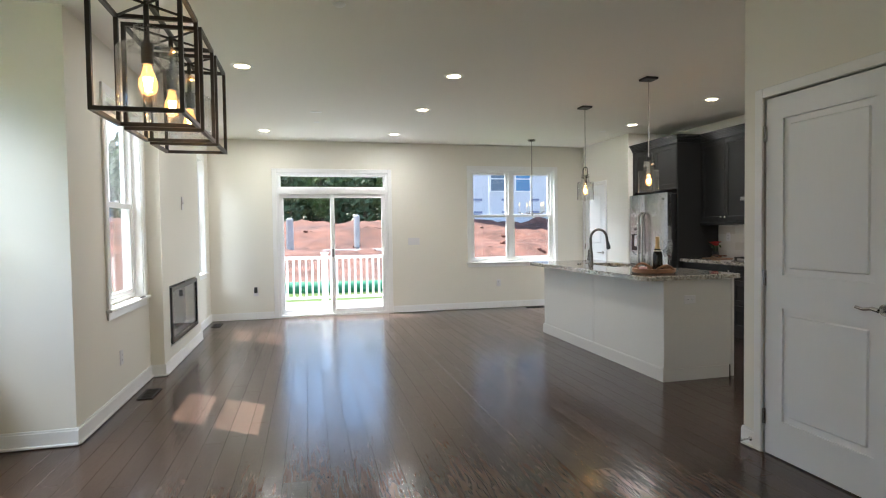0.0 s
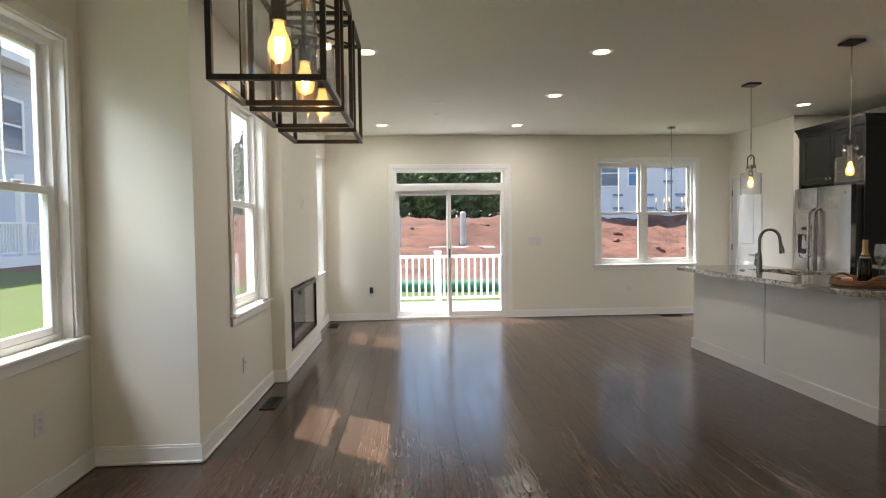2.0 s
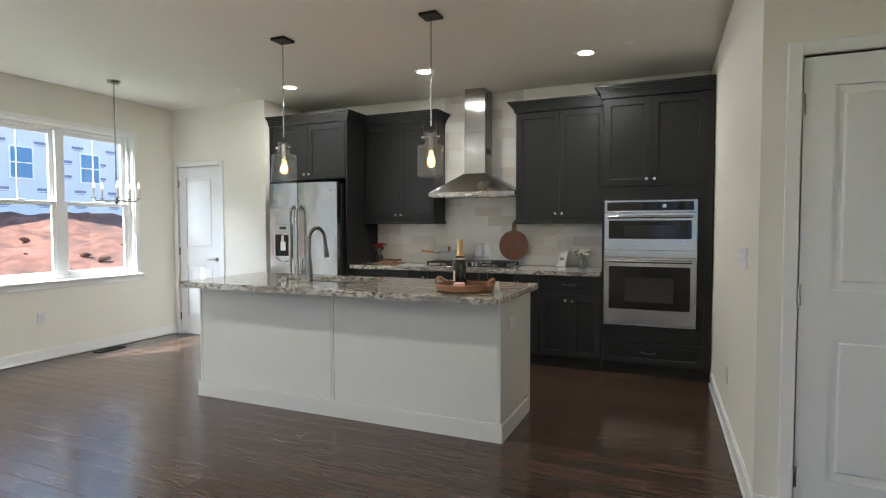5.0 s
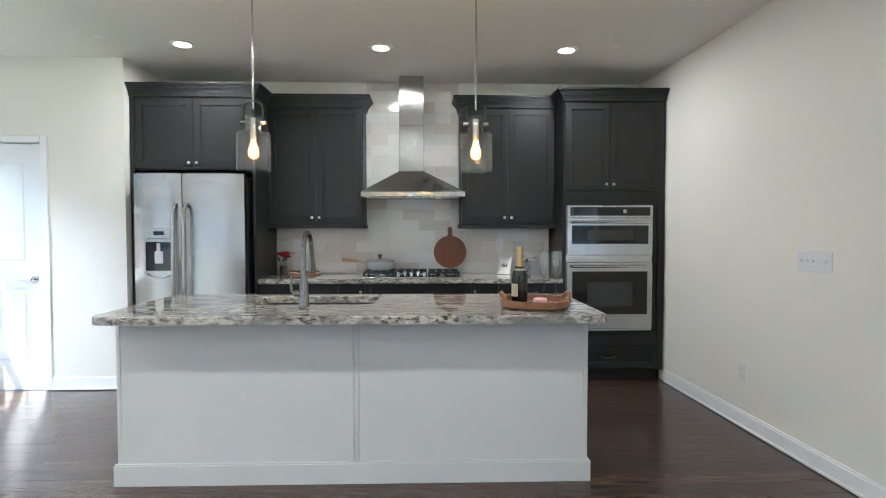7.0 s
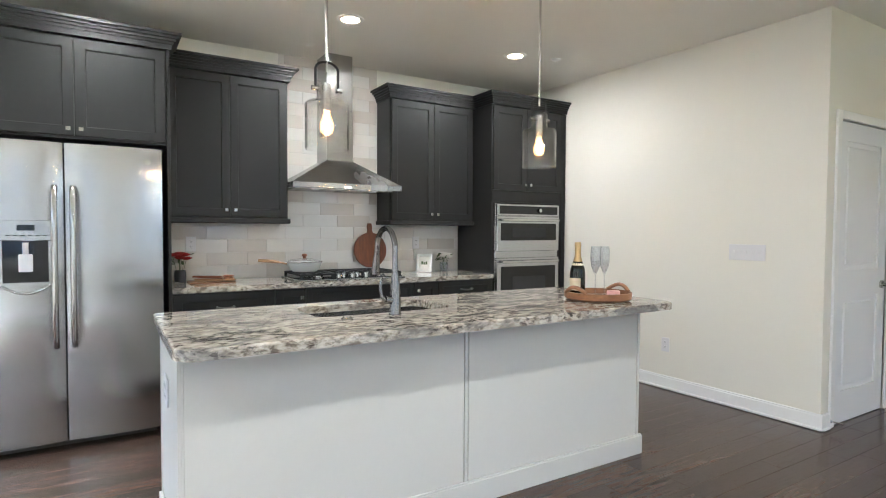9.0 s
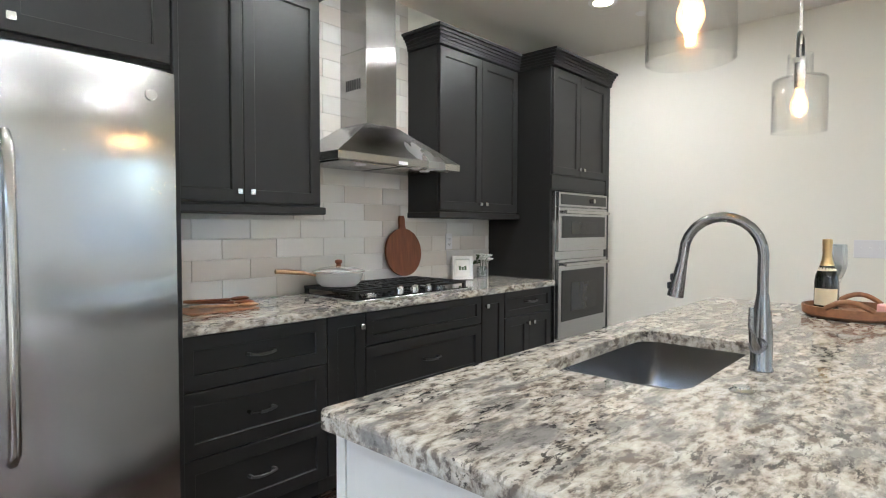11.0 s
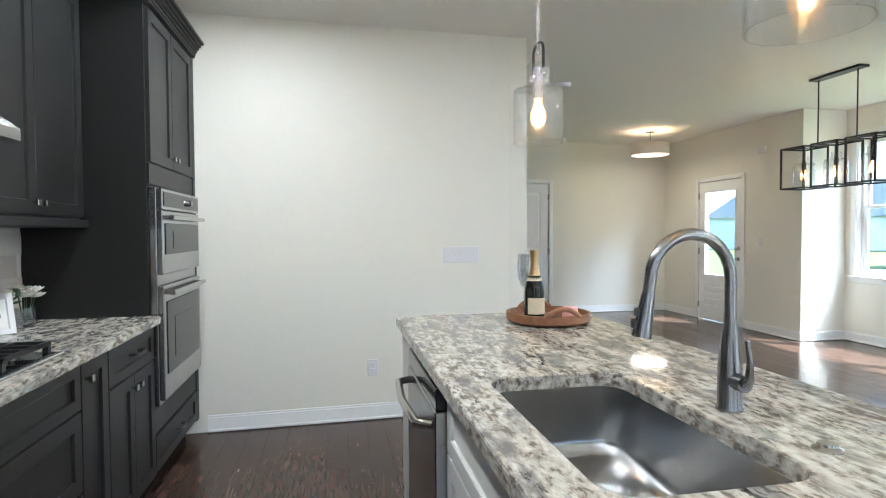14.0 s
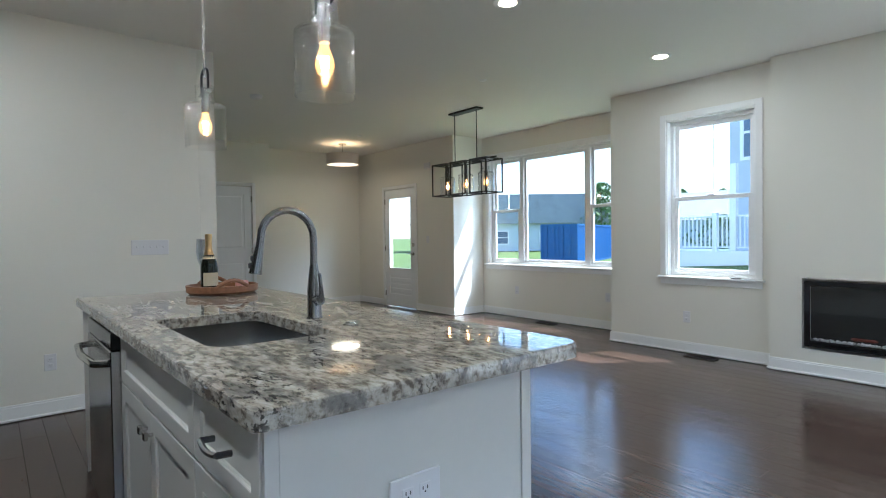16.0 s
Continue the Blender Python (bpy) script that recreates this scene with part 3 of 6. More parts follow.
wall("wall_west_entry", EAST(XL), YE - 0.13, BAY0, 0.16, [(FD0, FD1, 0.0, FDT)])
wall("wall_south_entry", NORTH(YE), XL, 1.3, 0.13)
wall("wall_entry_return", WEST(1.3), YE - 0.13, YD, 0.13)
wall("wall_south_hall", NORTH(YD), 1.43, XC, 0.13, [(1.60, 2.36, 0.0, 2.05)])
CD0, CD1 = 2.17, 2.93
wall("wall_closet", WEST(XC), YD - 0.13, YR, 0.13, [(CD0, CD1, 0.0, 2.05)])
wall("wall_kitchen_south", RW, XC + 0.02, XW + 0.1, 0.16)
wall("wall_kitchen_back", WEST(XW), YR - 0.13, 7.88, 0.13)
wall("wall_kitchen_side", SOUTH(7.75), XK + 0.13, XW, 0.13)
PD0, PD1 = 8.43, 9.10
wall("wall_east_dining", WEST(XK), 7.75, YB + 0.16, 0.13, [(PD0, PD1, 0.0, 2.05)])
bm = bms()
box(bm, XL, BUMP0, 0, BUMP, BUMP1, 0.22)
box(bm, XL, BUMP0, 0.82, BUMP, BUMP1, H)
box(bm, XL, BUMP0, 0.22, BUMP, 6.13, 0.82)
box(bm, XL, 7.45, 0.22, BUMP, BUMP1, 0.82)
solid("wall_fireplace", bm, M_WALL, "cream drywall chimney breast standing proud of the wall", "wall", "structure")

for m, a, b in ((SOUTH(YB), XL, SL0 - 0.07), (SOUTH(YB), SL1 + 0.07, XK), (EAST(XL), BAY1, BUMP0), (EAST(XL), BUMP1, YB), (EAST(BUMP), BUMP0, BUMP1),
                (NORTH(BUMP1), XL, BUMP + 0.014), (SOUTH(BUMP0), XL, BUMP + 0.014), (SOUTH(BAY1), XB, XL + 0.014), (NORTH(BAY0), XB, XL + 0.014), (EAST(XB), BAY0, BAY1),
                (EAST(XL), YE, FD0 - 0.06), (EAST(XL), FD1 + 0.06, BAY0), (NORTH(YE), XL, 1.3), (NORTH(YD), 1.3, 1.54), (NORTH(YD), 2.42, XC), (WEST(XC), YD, CD0 - 0.06),
                (WEST(XC), CD1 + 0.06, YR), (RW, XC - 0.014, 5.66), (WEST(XK), 7.745, PD0 - 0.06)):
    baseboard(m, a, b)

window("window_1", SOUTH(YB), W0, W1, WB, WT, [("hung", W0 + 0.018, 4.235), ("hung", 4.235, W1 - 0.018)], 0.10, "white vinyl twin double-hung window with white casing", 0.045)
window("window_2", EAST(XL), 4.84, 5.72, 0.78, 2.385, [("hung", 4.858, 5.702)], 0.11, "white vinyl double-hung window beside the fireplace")
window("window_3", EAST(XL), 7.886, 8.766, 0.78, 2.385, [("hung", 7.904, 8.748)], 0.11, "white vinyl double-hung window beside the fireplace")
window("window_4", EAST(XB), 1.56, 4.04, 0.785, 2.42, [("hung", 1.578, 2.21), ("fixed", 2.21, 3.39), ("hung", 3.39, 4.022)], 0.10, "wide white picture window flanked by two double-hung windows")

# sliding patio door with a transom
sd = thing("door_1", (1.25, YB, 0), "white vinyl sliding glass patio door with a transom window", "sliding door", kind="structure")
m = SOUTH(YB)
bm = bms()
for a, b in ((SL0 - 0.065, SL0 + 0.003), (SL1 - 0.003, SL1 + 0.065)):
    box(bm, a, 0.0005, 0.004, b, 0.018, SLT + 0.06, 0.004)
box(bm, SL0 + 0.003, 0.0005, SLT - 0.003, SL1 - 0.003, 0.018, SLT + 0.06, 0.004)
part("casing", bm, M_TRIM, sd, m=m)
bm = bms()
box(bm, SL0, -0.15, 0.0, SL0 + 0.04, 0.0, SLT)
box(bm, SL1 - 0.04, -0.15, 0.0, SL1, 0.0, SLT)
box(bm, SL0 + 0.04, -0.15, SLT - 0.03, SL1 - 0.04, 0.0, SLT)
box(bm, SL0 + 0.04, -0.15, 1.93, SL1 - 0.04, -0.005, 2.02)
box(bm, SL0 + 0.04, -0.15, 0.0, SL1 - 0.04, -0.004, 0.035)
part("door_frame", bm, M_VINYL, sd, m=m)
bm = bms()
box(bm, SL0 + 0.04, -0.1, 2.02, SL1 - 0.04, -0.06, 2.045)
box(bm, SL0 + 0.04, -0.1, 2.21, SL1 - 0.04, -0.06, 2.232)
box(bm, SL0 + 0.04, -0.1, 2.045, SL0 + 0.062, -0.06, 2.21)
box(bm, SL1 - 0.062, -0.1, 2.045, SL1 - 0.04, -0.06, 2.21)
tr = part("transom", bm, M_VINYL, sd, m=m)
bm = bms()
box(bm, SL0 + 0.06, -0.083, 2.043, SL1 - 0.06, -0.077, 2.212)
pane("pane", bm, tr, m=m)
for a, b, w0, handle in ((SL0 + 0.04, 1.255, -0.13, False), (1.205, SL1 - 0.04, -0.075, True)):
    bm = bms()
    s = 0.058
    z0, z1 = 0.035, 1.93
    box(bm, a, w0, z0, a + s, w0 + 0.04, z1, 0.004)
    box(bm, b - s, w0, z0, b, w0 + 0.04, z1, 0.004)
    box(bm, a + s, w0, z0, b - s, w0 + 0.04, z0 + 0.075, 0.004)
    box(bm, a + s, w0, z1 - s, b - s, w0 + 0.04, z1, 0.004)
    sp = part("sliding_panel" if handle else "fixed_panel", bm, M_VINYL, sd, m=m)
    bm = bms()
    box(bm, a + s - 0.005, w0 + 0.017, z0 + 0.07, b - s + 0.005, w0 + 0.023, z1 - s + 0.005)
    pane("pane", bm, sp, m=m)
    bm = bms()
    if handle:
        pipe(bm, [(b - 0.03, w0 + 0.038, 0.92), (b - 0.035, w0 + 0.075, 0.95), (b - 0.035, w0 + 0.08, 1.03), (b - 0.03, w0 + 0.038, 1.08)], 0.011, 8)
        part("handle", bm, M_VINYL, sp, "white pull handle", True, m)
        bm = bms()
        box(bm, a + 0.012, w0 + 0.04, 0.93, a + 0.03, w0 + 0.055, 1.06, 0.004)
        part("latch", bm, M_SLOT, sp, m=m)

door("door_2", EAST(XL), FD0, FD1, FDT, 0, "white panelled front entry door with a tall glass lite", glass=True, lock=True)
door("door_3", WEST(XC), CD0, CD1, 2.05, 1, "white two-panel interior closet door, shut")
door("door_4", WEST(XK), PD0, PD1, 2.05, 1, "white two-panel interior door beside the dining window, shut")
door("door_5", NORTH(YD), 1.60, 2.36, 2.05, 0, "white two-panel interior door in the hall, shut")
bm = bms()
lathe(bm, (0, 0, 0), [(0, 0), (0.012, 0), (0.012, 0.004), (0.005, 0.008), (0.005, 0.06), (0.008, 0.062), (0.008, 0.075), (0, 0.075)], 12)
solid("door_stop", bm, M_CHROME, "chrome spring door stop on the baseboard", "door stop", m=axes((XC - 0.026, 3.0), (0, 1), (-1, 0)) @ Matrix.Translation((0, 0, 0.06)) @ Matrix.Rotation(radians(-90), 4, "X"), smooth=True)

# ---- recessed ceiling lights ----
def downlight(x, y, power):
    t = thing("ceiling_light", (x, y, H), "round recessed ceiling downlight, lit, with a white trim ring", "ceiling light", "recessed lights")
    bm = bms()
    lathe(bm, (x, y, H), [(0.062, -0.006), (0.092, -0.004), (0.094, 0.0), (0.062, 0.0), (0.062, -0.006)], 32)
    part("trim_ring", bm, M_TRIM, t, smooth=True)
    bm = bms()
    lathe(bm, (x, y, H), [(0, -0.004), (0.062, -0.004), (0.062, -0.0005), (0, -0.0005)], 32)
    part("diffuser", bm, M_CAN, t, "glowing warm diffuser")
    l = new("downlight_lamp", bpy.data.lights.new("downlight_lamp", "AREA"))
    l.data.shape, l.data.size, l.data.energy, l.data.color = "DISK", 0.12, power, (1.0, 0.95, 0.88)
    l.matrix_world = pose(x, y, H - 0.01)


CANS = [(0.33, 5.30), (2.19, 5.26), (2.19, 6.70), (0.285, 8.37), (2.11, 8.38), (5.27, 5.61), (5.235, 7.12), (5.29, 4.15)]
for x, y in CANS:
    downlight(x, y, CAN_POWER)

# ---- kitchen ----
m = WEST(0)   # w is -x from the origin: faces at x are w = -x
CF = -5.64    # face of tall cabinets
def cab_box(name, label, y0, y1, z0, z1, xf, material=M_CAB, kick=False, group=""):
    t = thing(name, ((xf + XW) / 2, (y0 + y1) / 2, z0), label, "cabinet", group)
    bm = bms()
    box(bm, xf + 0.022, y0 + 0.001, z0 + (0.1 if kick else 0), XW - 0.004, y1 - 0.001, z1)
    if kick:
        box(bm, xf + 0.09, y0 + 0.001, z0, XW - 0.004, y1 - 0.001, z0 + 0.1)
    part("body", bm, material, t)
    return t


# cabinet round the fridge
t = thing("fridge_cabinet", (5.95, 7.22, 0), "charcoal cabinet with two doors and side panels round the fridge", "cabinet")
bm = bms()
box(bm, 5.662, 6.7225, 1.845, XW - 0.004, 7.705, 2.455)
part("body", bm, M_CAB, t)
for a, b in ((6.702, 6.722), (7.706, 7.744)):
    bm = bms()
    box(bm, 5.64, a, 0.004, XW - 0.004, b, 2.455, 0.002)
    part("side_panel", bm, M_CAB, t)
shaker(t, m, "door", 6.73, 7.215, 1.862, 2.44, -5.662, M_CAB, (7.185, 1.90))
shaker(t, m, "door", 7.22, 7.70, 1.862, 2.44, -5.662, M_CAB, (7.25, 1.90))
bm = bms()
crown(bm, 6.702, 7.744, -5.64, 2.4555, (1, 0), -6.285)
part("crown_moulding", bm, M_CAB, t, m=m)

for y0, y1, ends in ((5.835, 6.70, (1, 0)), (4.066, 4.945, (0, 1))):
    t = cab_box("wall_cabinet", "charcoal shaker wall cabinet with two doors and crown moulding", y0, y1, 1.39, 2.455, 6.0, group="wall cabinets")
    ym = (y0 + y1) / 2
    shaker(t, m, "door", y0 + 0.012, ym - 0.0015, 1.402, 2.445, -6.022, M_CAB, (ym - 0.032, 1.45))
    shaker(t, m, "door", ym + 0.0015, y1 - 0.012, 1.402, 2.445, -6.022, M_CAB, (ym + 0.032, 1.45))
    bm = bms()
    box(bm, 5.985, y0 - 0.012 * ends[0], 1.352, XW - 0.004, y1 + 0.012 * ends[1], 1.3895, 0.004)
    part("light_rail", bm, M_CAB, t)
    bm = bms()
    crown(bm, y0, y1, -6.0, 2.4555, ends, -6.285)
    part("crown_moulding", bm, M_CAB, t, m=m)

# tall oven cabinet
t = cab_box("oven_cabinet", "tall charcoal cabinet holding a double wall oven", 3.165, 4.062, 0.0, 2.455, 5.708, kick=True)
shaker(t, m, "door", 3.225, 3.655, 1.68, 2.44, -5.73, M_CAB, (3.625, 1.735))
shaker(t, m, "door", 3.66, 4.048, 1.68, 2.44, -5.73, M_CAB, (3.69, 1.735))
shaker(t, m, "drawer", 3.225, 4.048, 0.115, 0.30, -5.73, M_CAB, None, (3.655, 0.215))
bm = bms()
box(bm, 5.71, 3.168, 0.1, 5.728, 3.222, 2.45)
part("filler", bm, M_CAB, t)
bm = bms()
box(bm, 5.716, 3.224, 0.31, 5.729, 4.058, 0.43)
part("face_panel", bm, M_CAB, t)
bm = bms()
box(bm, 5.716, 3.224, 1.57, 5.729, 4.058, 1.672)
part("face_panel", bm, M_CAB, t)
bm = bms()
crown(bm, 3.165, 4.062, -5.708, 2.4555, (0, 1), -6.285)
part("crown_moulding", bm, M_CAB, t, m=m)

# double oven
t = thing("wall_oven", (5.708, 3.66, 0.45), "stainless built-in double oven with microwave above", "oven")
bm = bms()
box(bm, 5.693, 3.28, 0.45, 5.728, 4.04, 1.555, 0.003)
part("body", bm, M_STEEL, t)
def oven_door(z0, z1, g0, g1, inset):
    bm = bms()
    box(bm, 5.666, 3.285, z0, 5.692, 4.035, z1, 0.004)
    d = part("oven_door", bm, M_STEEL, t)
    bm = bms()
    box(bm, 5.662, 3.285 + inset, g0, 5.6655, 4.035 - inset, g1, 0.002)
    part("door_glass", bm, M_GLOSSBLACK, d, "black glass window")
    bm = bms()
    box(bm, 5.66, 3.285 + inset + 0.13, g0 + (g1 - g0) * 0.18, 5.6618, 4.035 - inset - 0.13, g1 - (g1 - g0) * 0.25, 0.001)
    part("inner_window", bm, M_OVENWIN, d, "dark window")
    bm = bms()
    rod(bm, (5.632, 3.32, z1 - 0.035), (5.632, 4.0, z1 - 0.035), 0.0125, 14)
    for y in (3.35, 3.97):
        box(bm, 5.632, y - 0.012, z1 - 0.045, 5.6655, y + 0.012, z1 - 0.025, 0.003)
    part("handle", bm, M_CHROME, d, "round steel bar", True)
oven_door(1.115, 1.44, 1.215, 1.375, 0.04)
oven_door(0.475, 1.055, 0.60, 0.975, 0.045)
bm = bms()
box(bm, 5.666, 3.285, 1.445, 5.692, 4.035, 1.55, 0.003)
cp = part("control_panel", bm, M_STEEL, t)
bm = bms()
box(bm, 5.663, 3.31, 1.46, 5.6658, 4.01, 1.535, 0.001)
part("display", bm, M_GLOSSBLACK, cp, "black glass display")
bm = bms()
rod(bm, (5.643, 3.54, 1.497), (5.664, 3.54, 1.497), 0.017, 16)
part("control_knob", bm, M_CHROME, cp, smooth=True)

# base cabinets
def base(y0, y1, label):
    return cab_box("base_cabinet", label, y0, y1, 0.0, 0.872, 5.705, kick=True, group="base cabinets")
BW = -5.727
t = base(6.02, 6.70, "charcoal base cabinet with three drawers")
for a, b in ((0.655, 0.865), (0.39, 0.648), (0.115, 0.383)):
    shaker(t, m, "drawer", 6.024, 6.692, a, b, BW, M_CAB, None, (6.36, (a + b) / 2))
t = base(5.79, 6.02, "narrow charcoal pull-out base cabinet")
shaker(t, m, "door", 5.794, 6.016, 0.115, 0.865, BW, M_CAB, (5.825, 0.80))
t = base(4.87, 5.79, "wide charcoal drawer cabinet under the cooktop")
shaker(t, m, "false_front", 4.874, 5.786, 0.70, 0.865, BW, M_CAB)
shaker(t, m, "drawer", 4.874, 5.786, 0.405, 0.692, BW, M_CAB, None, (5.33, 0.56))
shaker(t, m, "drawer", 4.874, 5.786, 0.115, 0.397, BW, M_CAB, None, (5.33, 0.27))
t = base(4.63, 4.87, "narrow charcoal pull-out base cabinet")
shaker(t, m, "door", 4.634, 4.866, 0.115, 0.865, BW, M_CAB, (4.835, 0.80))
t = base(4.063, 4.63, "charcoal base cabinet with a drawer and two doors")
shaker(t, m, "drawer", 4.067, 4.626, 0.70, 0.865, BW, M_CAB, None, (4.347, 0.785))
shaker(t, m, "door", 4.067, 4.3455, 0.115, 0.692, BW, M_CAB, (4.315, 0.64))
shaker(t, m, "door", 4.347, 4.626, 0.115, 0.692, BW, M_CAB, (4.379, 0.64))

bm = bms()
box(bm, 5.672, 4.064, 0.873, XW - 0.013, 6.701, 0.913, 0.006, 2)
solid("kitchen_countertop", bm, M_GRANITE, "polished grey and cream granite countertop", "countertop", smooth=False)

# fridge
t = thing("refrigerator", (5.9, 7.21, 0), "stainless side-by-side refrigerator with water dispenser", "refrigerator")
bm = bms()
box(bm, 5.60, 6.765, 0.03, 6.25, 7.655, 1.78, 0.004)
box(bm, 5.64, 6.80, 0.0, 6.2, 7.62, 0.03)
part("body", bm, M_DARKPLASTIC, t)
for a, b in ((6.762, 7.267), (7.275, 7.662)):
    bm = bms()
    n = 8
    poly = [(5.594, a), (5.594, b)] + [(5.532 - 0.022 * math.sin(math.pi * k / n) ** 0.6 if 0 < k < n else 5.532, b + (a - b) * k / n) for k in range(n + 1)]
    prism(bm, poly, 0.06, 1.80)
    d = part("fridge_door", bm, M_STEEL, t, smooth=True)
    hy = 7.228 if a < 7 else 7.316
    bm = bms()
    pipe(bm, [(5.51, hy, 0.62), (5.462, hy, 0.66), (5.452, hy, 0.9), (5.45, hy, 1.1), (5.452, hy, 1.3), (5.462, hy, 1.50), (5.51, hy, 1.545)], 0.016, 10)
    part("handle", bm, M_CHROME, d, "curved steel bar handle", True)
    if a > 7:
        bm = bms()
        box(bm, 5.500, 7.335, 1.235, 5.515, 7.57, 1.352, 0.004)
        box(bm, 5.500, 7.335, 0.985, 5.515, 7.348, 1.235)
        box(bm, 5.500, 7.557, 0.985, 5.515, 7.57, 1.235)
        box(bm, 5.500, 7.348, 0.985, 5.515, 7.557, 1.0)
        dp = part("dispenser", bm, M_STEEL, d, "steel water dispenser surround")
        bm = bms()
        box(bm, 5.5085, 7.349, 1.0, 5.514, 7.556, 1.2345)
        box(bm, 5.494, 7.41, 1.293, 5.4995, 7.49, 1.325)
        part("dispenser_recess", bm, M_GLOSSBLACK, d)
        bm = bms()
        box(bm, 5.495, 7.42, 1.06, 5.508, 7.485, 1.16, 0.004)
        rod(bm, (5.497, 7.4525, 1.16), (5.497, 7.4525, 1.225), 0.014)
        part("paddle", bm, M_PLATE, d)
        bm = bms()
        pipe(bm, [(5.505, 7.335 + 0.235 * k / 10, 0.985 - 0.05 * math.sin(math.pi * k / 10)) for k in range(11)], 0.006, 8)
        part("drip_tray_rim", bm, M_STEEL, d, "curved lip of the drip tray", True)
        for k in range(6):
            bm = bms()
            box(bm, 5.4972, 7.352 + 0.034 * k, 1.262, 5.4996, 7.372 + 0.034 * k, 1.268)
            part("touch_key", bm, M_DARKPLASTIC, dp)
    else:
        bm = bms()
        rod(bm, (5.512, 6.842, 1.715), (5.530, 6.842, 1.715), 0.018, 20)
        part("badge", bm, M_CHROME, d)

# hood
t = thing("range_hood", (6.0, 5.395, 1.62), "stainless steel chimney range hood", "range hood")
bm = bms()
box(bm, 5.855, 4.91, 1.635, XW - 0.012, 5.842, 1.678, 0.002)
part("rim", bm, M_HOOD, t)
bm = bms()
lo = [bm.verts.new(v) for v in ((5.857, 4.912, 1.6785), (XW - 0.012, 4.912, 1.6785), (XW - 0.012, 5.84, 1.6785), (5.857, 5.84, 1.6785))]
hi = [bm.verts.new(v) for v in ((6.03, 5.275, 1.875), (XW - 0.012, 5.275, 1.875), (XW - 0.012, 5.515, 1.875), (6.03, 5.515, 1.875))]
for k in range(4):
    bm.faces.new((lo[k], lo[(k + 1) % 4], hi[(k + 1) % 4], hi[k]))
bm.faces.new(hi)
bm.faces.new(lo[::-1])
part("canopy", bm, M_HOOD, t)
bm = bms()
box(bm, 6.035, 5.28, 1.8755, XW - 0.012, 5.51, 2.30, 0.002)
box(bm, 6.038, 5.283, 2.30, XW - 0.012, 5.507, H - 0.001, 0.002)
ch = part("chimney", bm, M_HOOD, t)
for y in (5.2785, 5.5115):
    for k in range(7):
        bm = bms()
        box(bm, 6.09 + 0.02 * k, y - 0.001, 2.08, 6.10 + 0.02 * k, y + 0.001, 2.14)
        part("vent_slot", bm, M_SLOT, ch)
bm = bms()
box(bm, 5.89, 4.98, 1.628, 6.24, 5.38, 1.6345)
box(bm, 5.89, 5.41, 1.628, 6.24, 5.81, 1.6345)
part("filter", bm, M_STEELV, t)
for y in (5.15, 5.64):
    bm = bms()
    rod(bm, (5.93, y, 1.622), (5.93, y, 1.6278), 0.03, 18)
    part("hood_light", bm, M_PLATE, t)
bm = bms()
box(bm, 5.8535, 5.36, 1.638, 5.8548, 5.43, 1.656)
part("control_strip", bm, M_PLATE, t)

# cooktop
t = thing("gas_cooktop", (5.98, 5.39, 0.914), "five-burner gas cooktop with black cast-iron grates", "cooktop")
bm = bms()
box(bm, 5.725, 4.94, 0.9135, 6.225, 5.835, 0.924, 0.004)
part("tray", bm, M_STEEL, t)
bm = bms()
box(bm, 5.745, 4.96, 0.9242, 6.21, 5.815, 0.928)
part("burner_deck", bm, M_GLOSSBLACK, t)
for y, x, r in ((5.12, 5.85, 0.035), (5.12, 6.1, 0.045), (5.39, 6.05, 0.055), (5.65, 5.85, 0.04), (5.65, 6.1, 0.035)):
    bm = bms()
    lathe(bm, (x, y, 0.928), [(0, 0), (r * 1.3, 0), (r * 1.3, 0.008), (r, 0.01), (r, 0.02), (0, 0.022)], 20)
    part("burner", bm, M_CHROME, t, smooth=True)
for y0, y1 in ((4.965, 5.245), (5.252, 5.53), (5.537, 5.815)):
    bm = bms()
    x0 = 5.86 if y0 > 5.2 and y1 < 5.6 else 5.755
    z0, z1 = 0.952, 0.966
    for y in (y0 + 0.006, (y0 + y1) / 2, y1 - 0.006, y0 + 0.075, y1 - 0.075):
        box(bm, x0, y - 0.006, z0, 6.205, y + 0.006, z1)
    for x in (x0 + 0.006, 6.20, (x0 + 6.2) / 2, x0 + 0.11, 6.09):
        box(bm, x - 0.006, y0, z0, x + 0.006, y1, z1)
    for x in (x0 + 0.01, 6.195):
        for y in (y0 + 0.01, y1 - 0.01):
            box(bm, x - 0.009, y - 0.009, 0.9285, x + 0.009, y + 0.009, z0)
    part("grate", bm, M_IRON, t)
for k in range(5):
    bm = bms()
    c = (5.775 + (0.045 if k % 2 else 0), 5.39 + (k - 2) * 0.058, 0.928)
    lathe(bm, c, [(0, 0), (0.02, 0), (0.019, 0.022), (0.017, 0.03), (0, 0.03)], 16)
    box(bm, c[0] - 0.004, c[1] - 0.017, 0.955, c[0] + 0.004, c[1] + 0.017, 0.966)
    part("burner_knob", bm, M_CHROME, t, smooth=True)

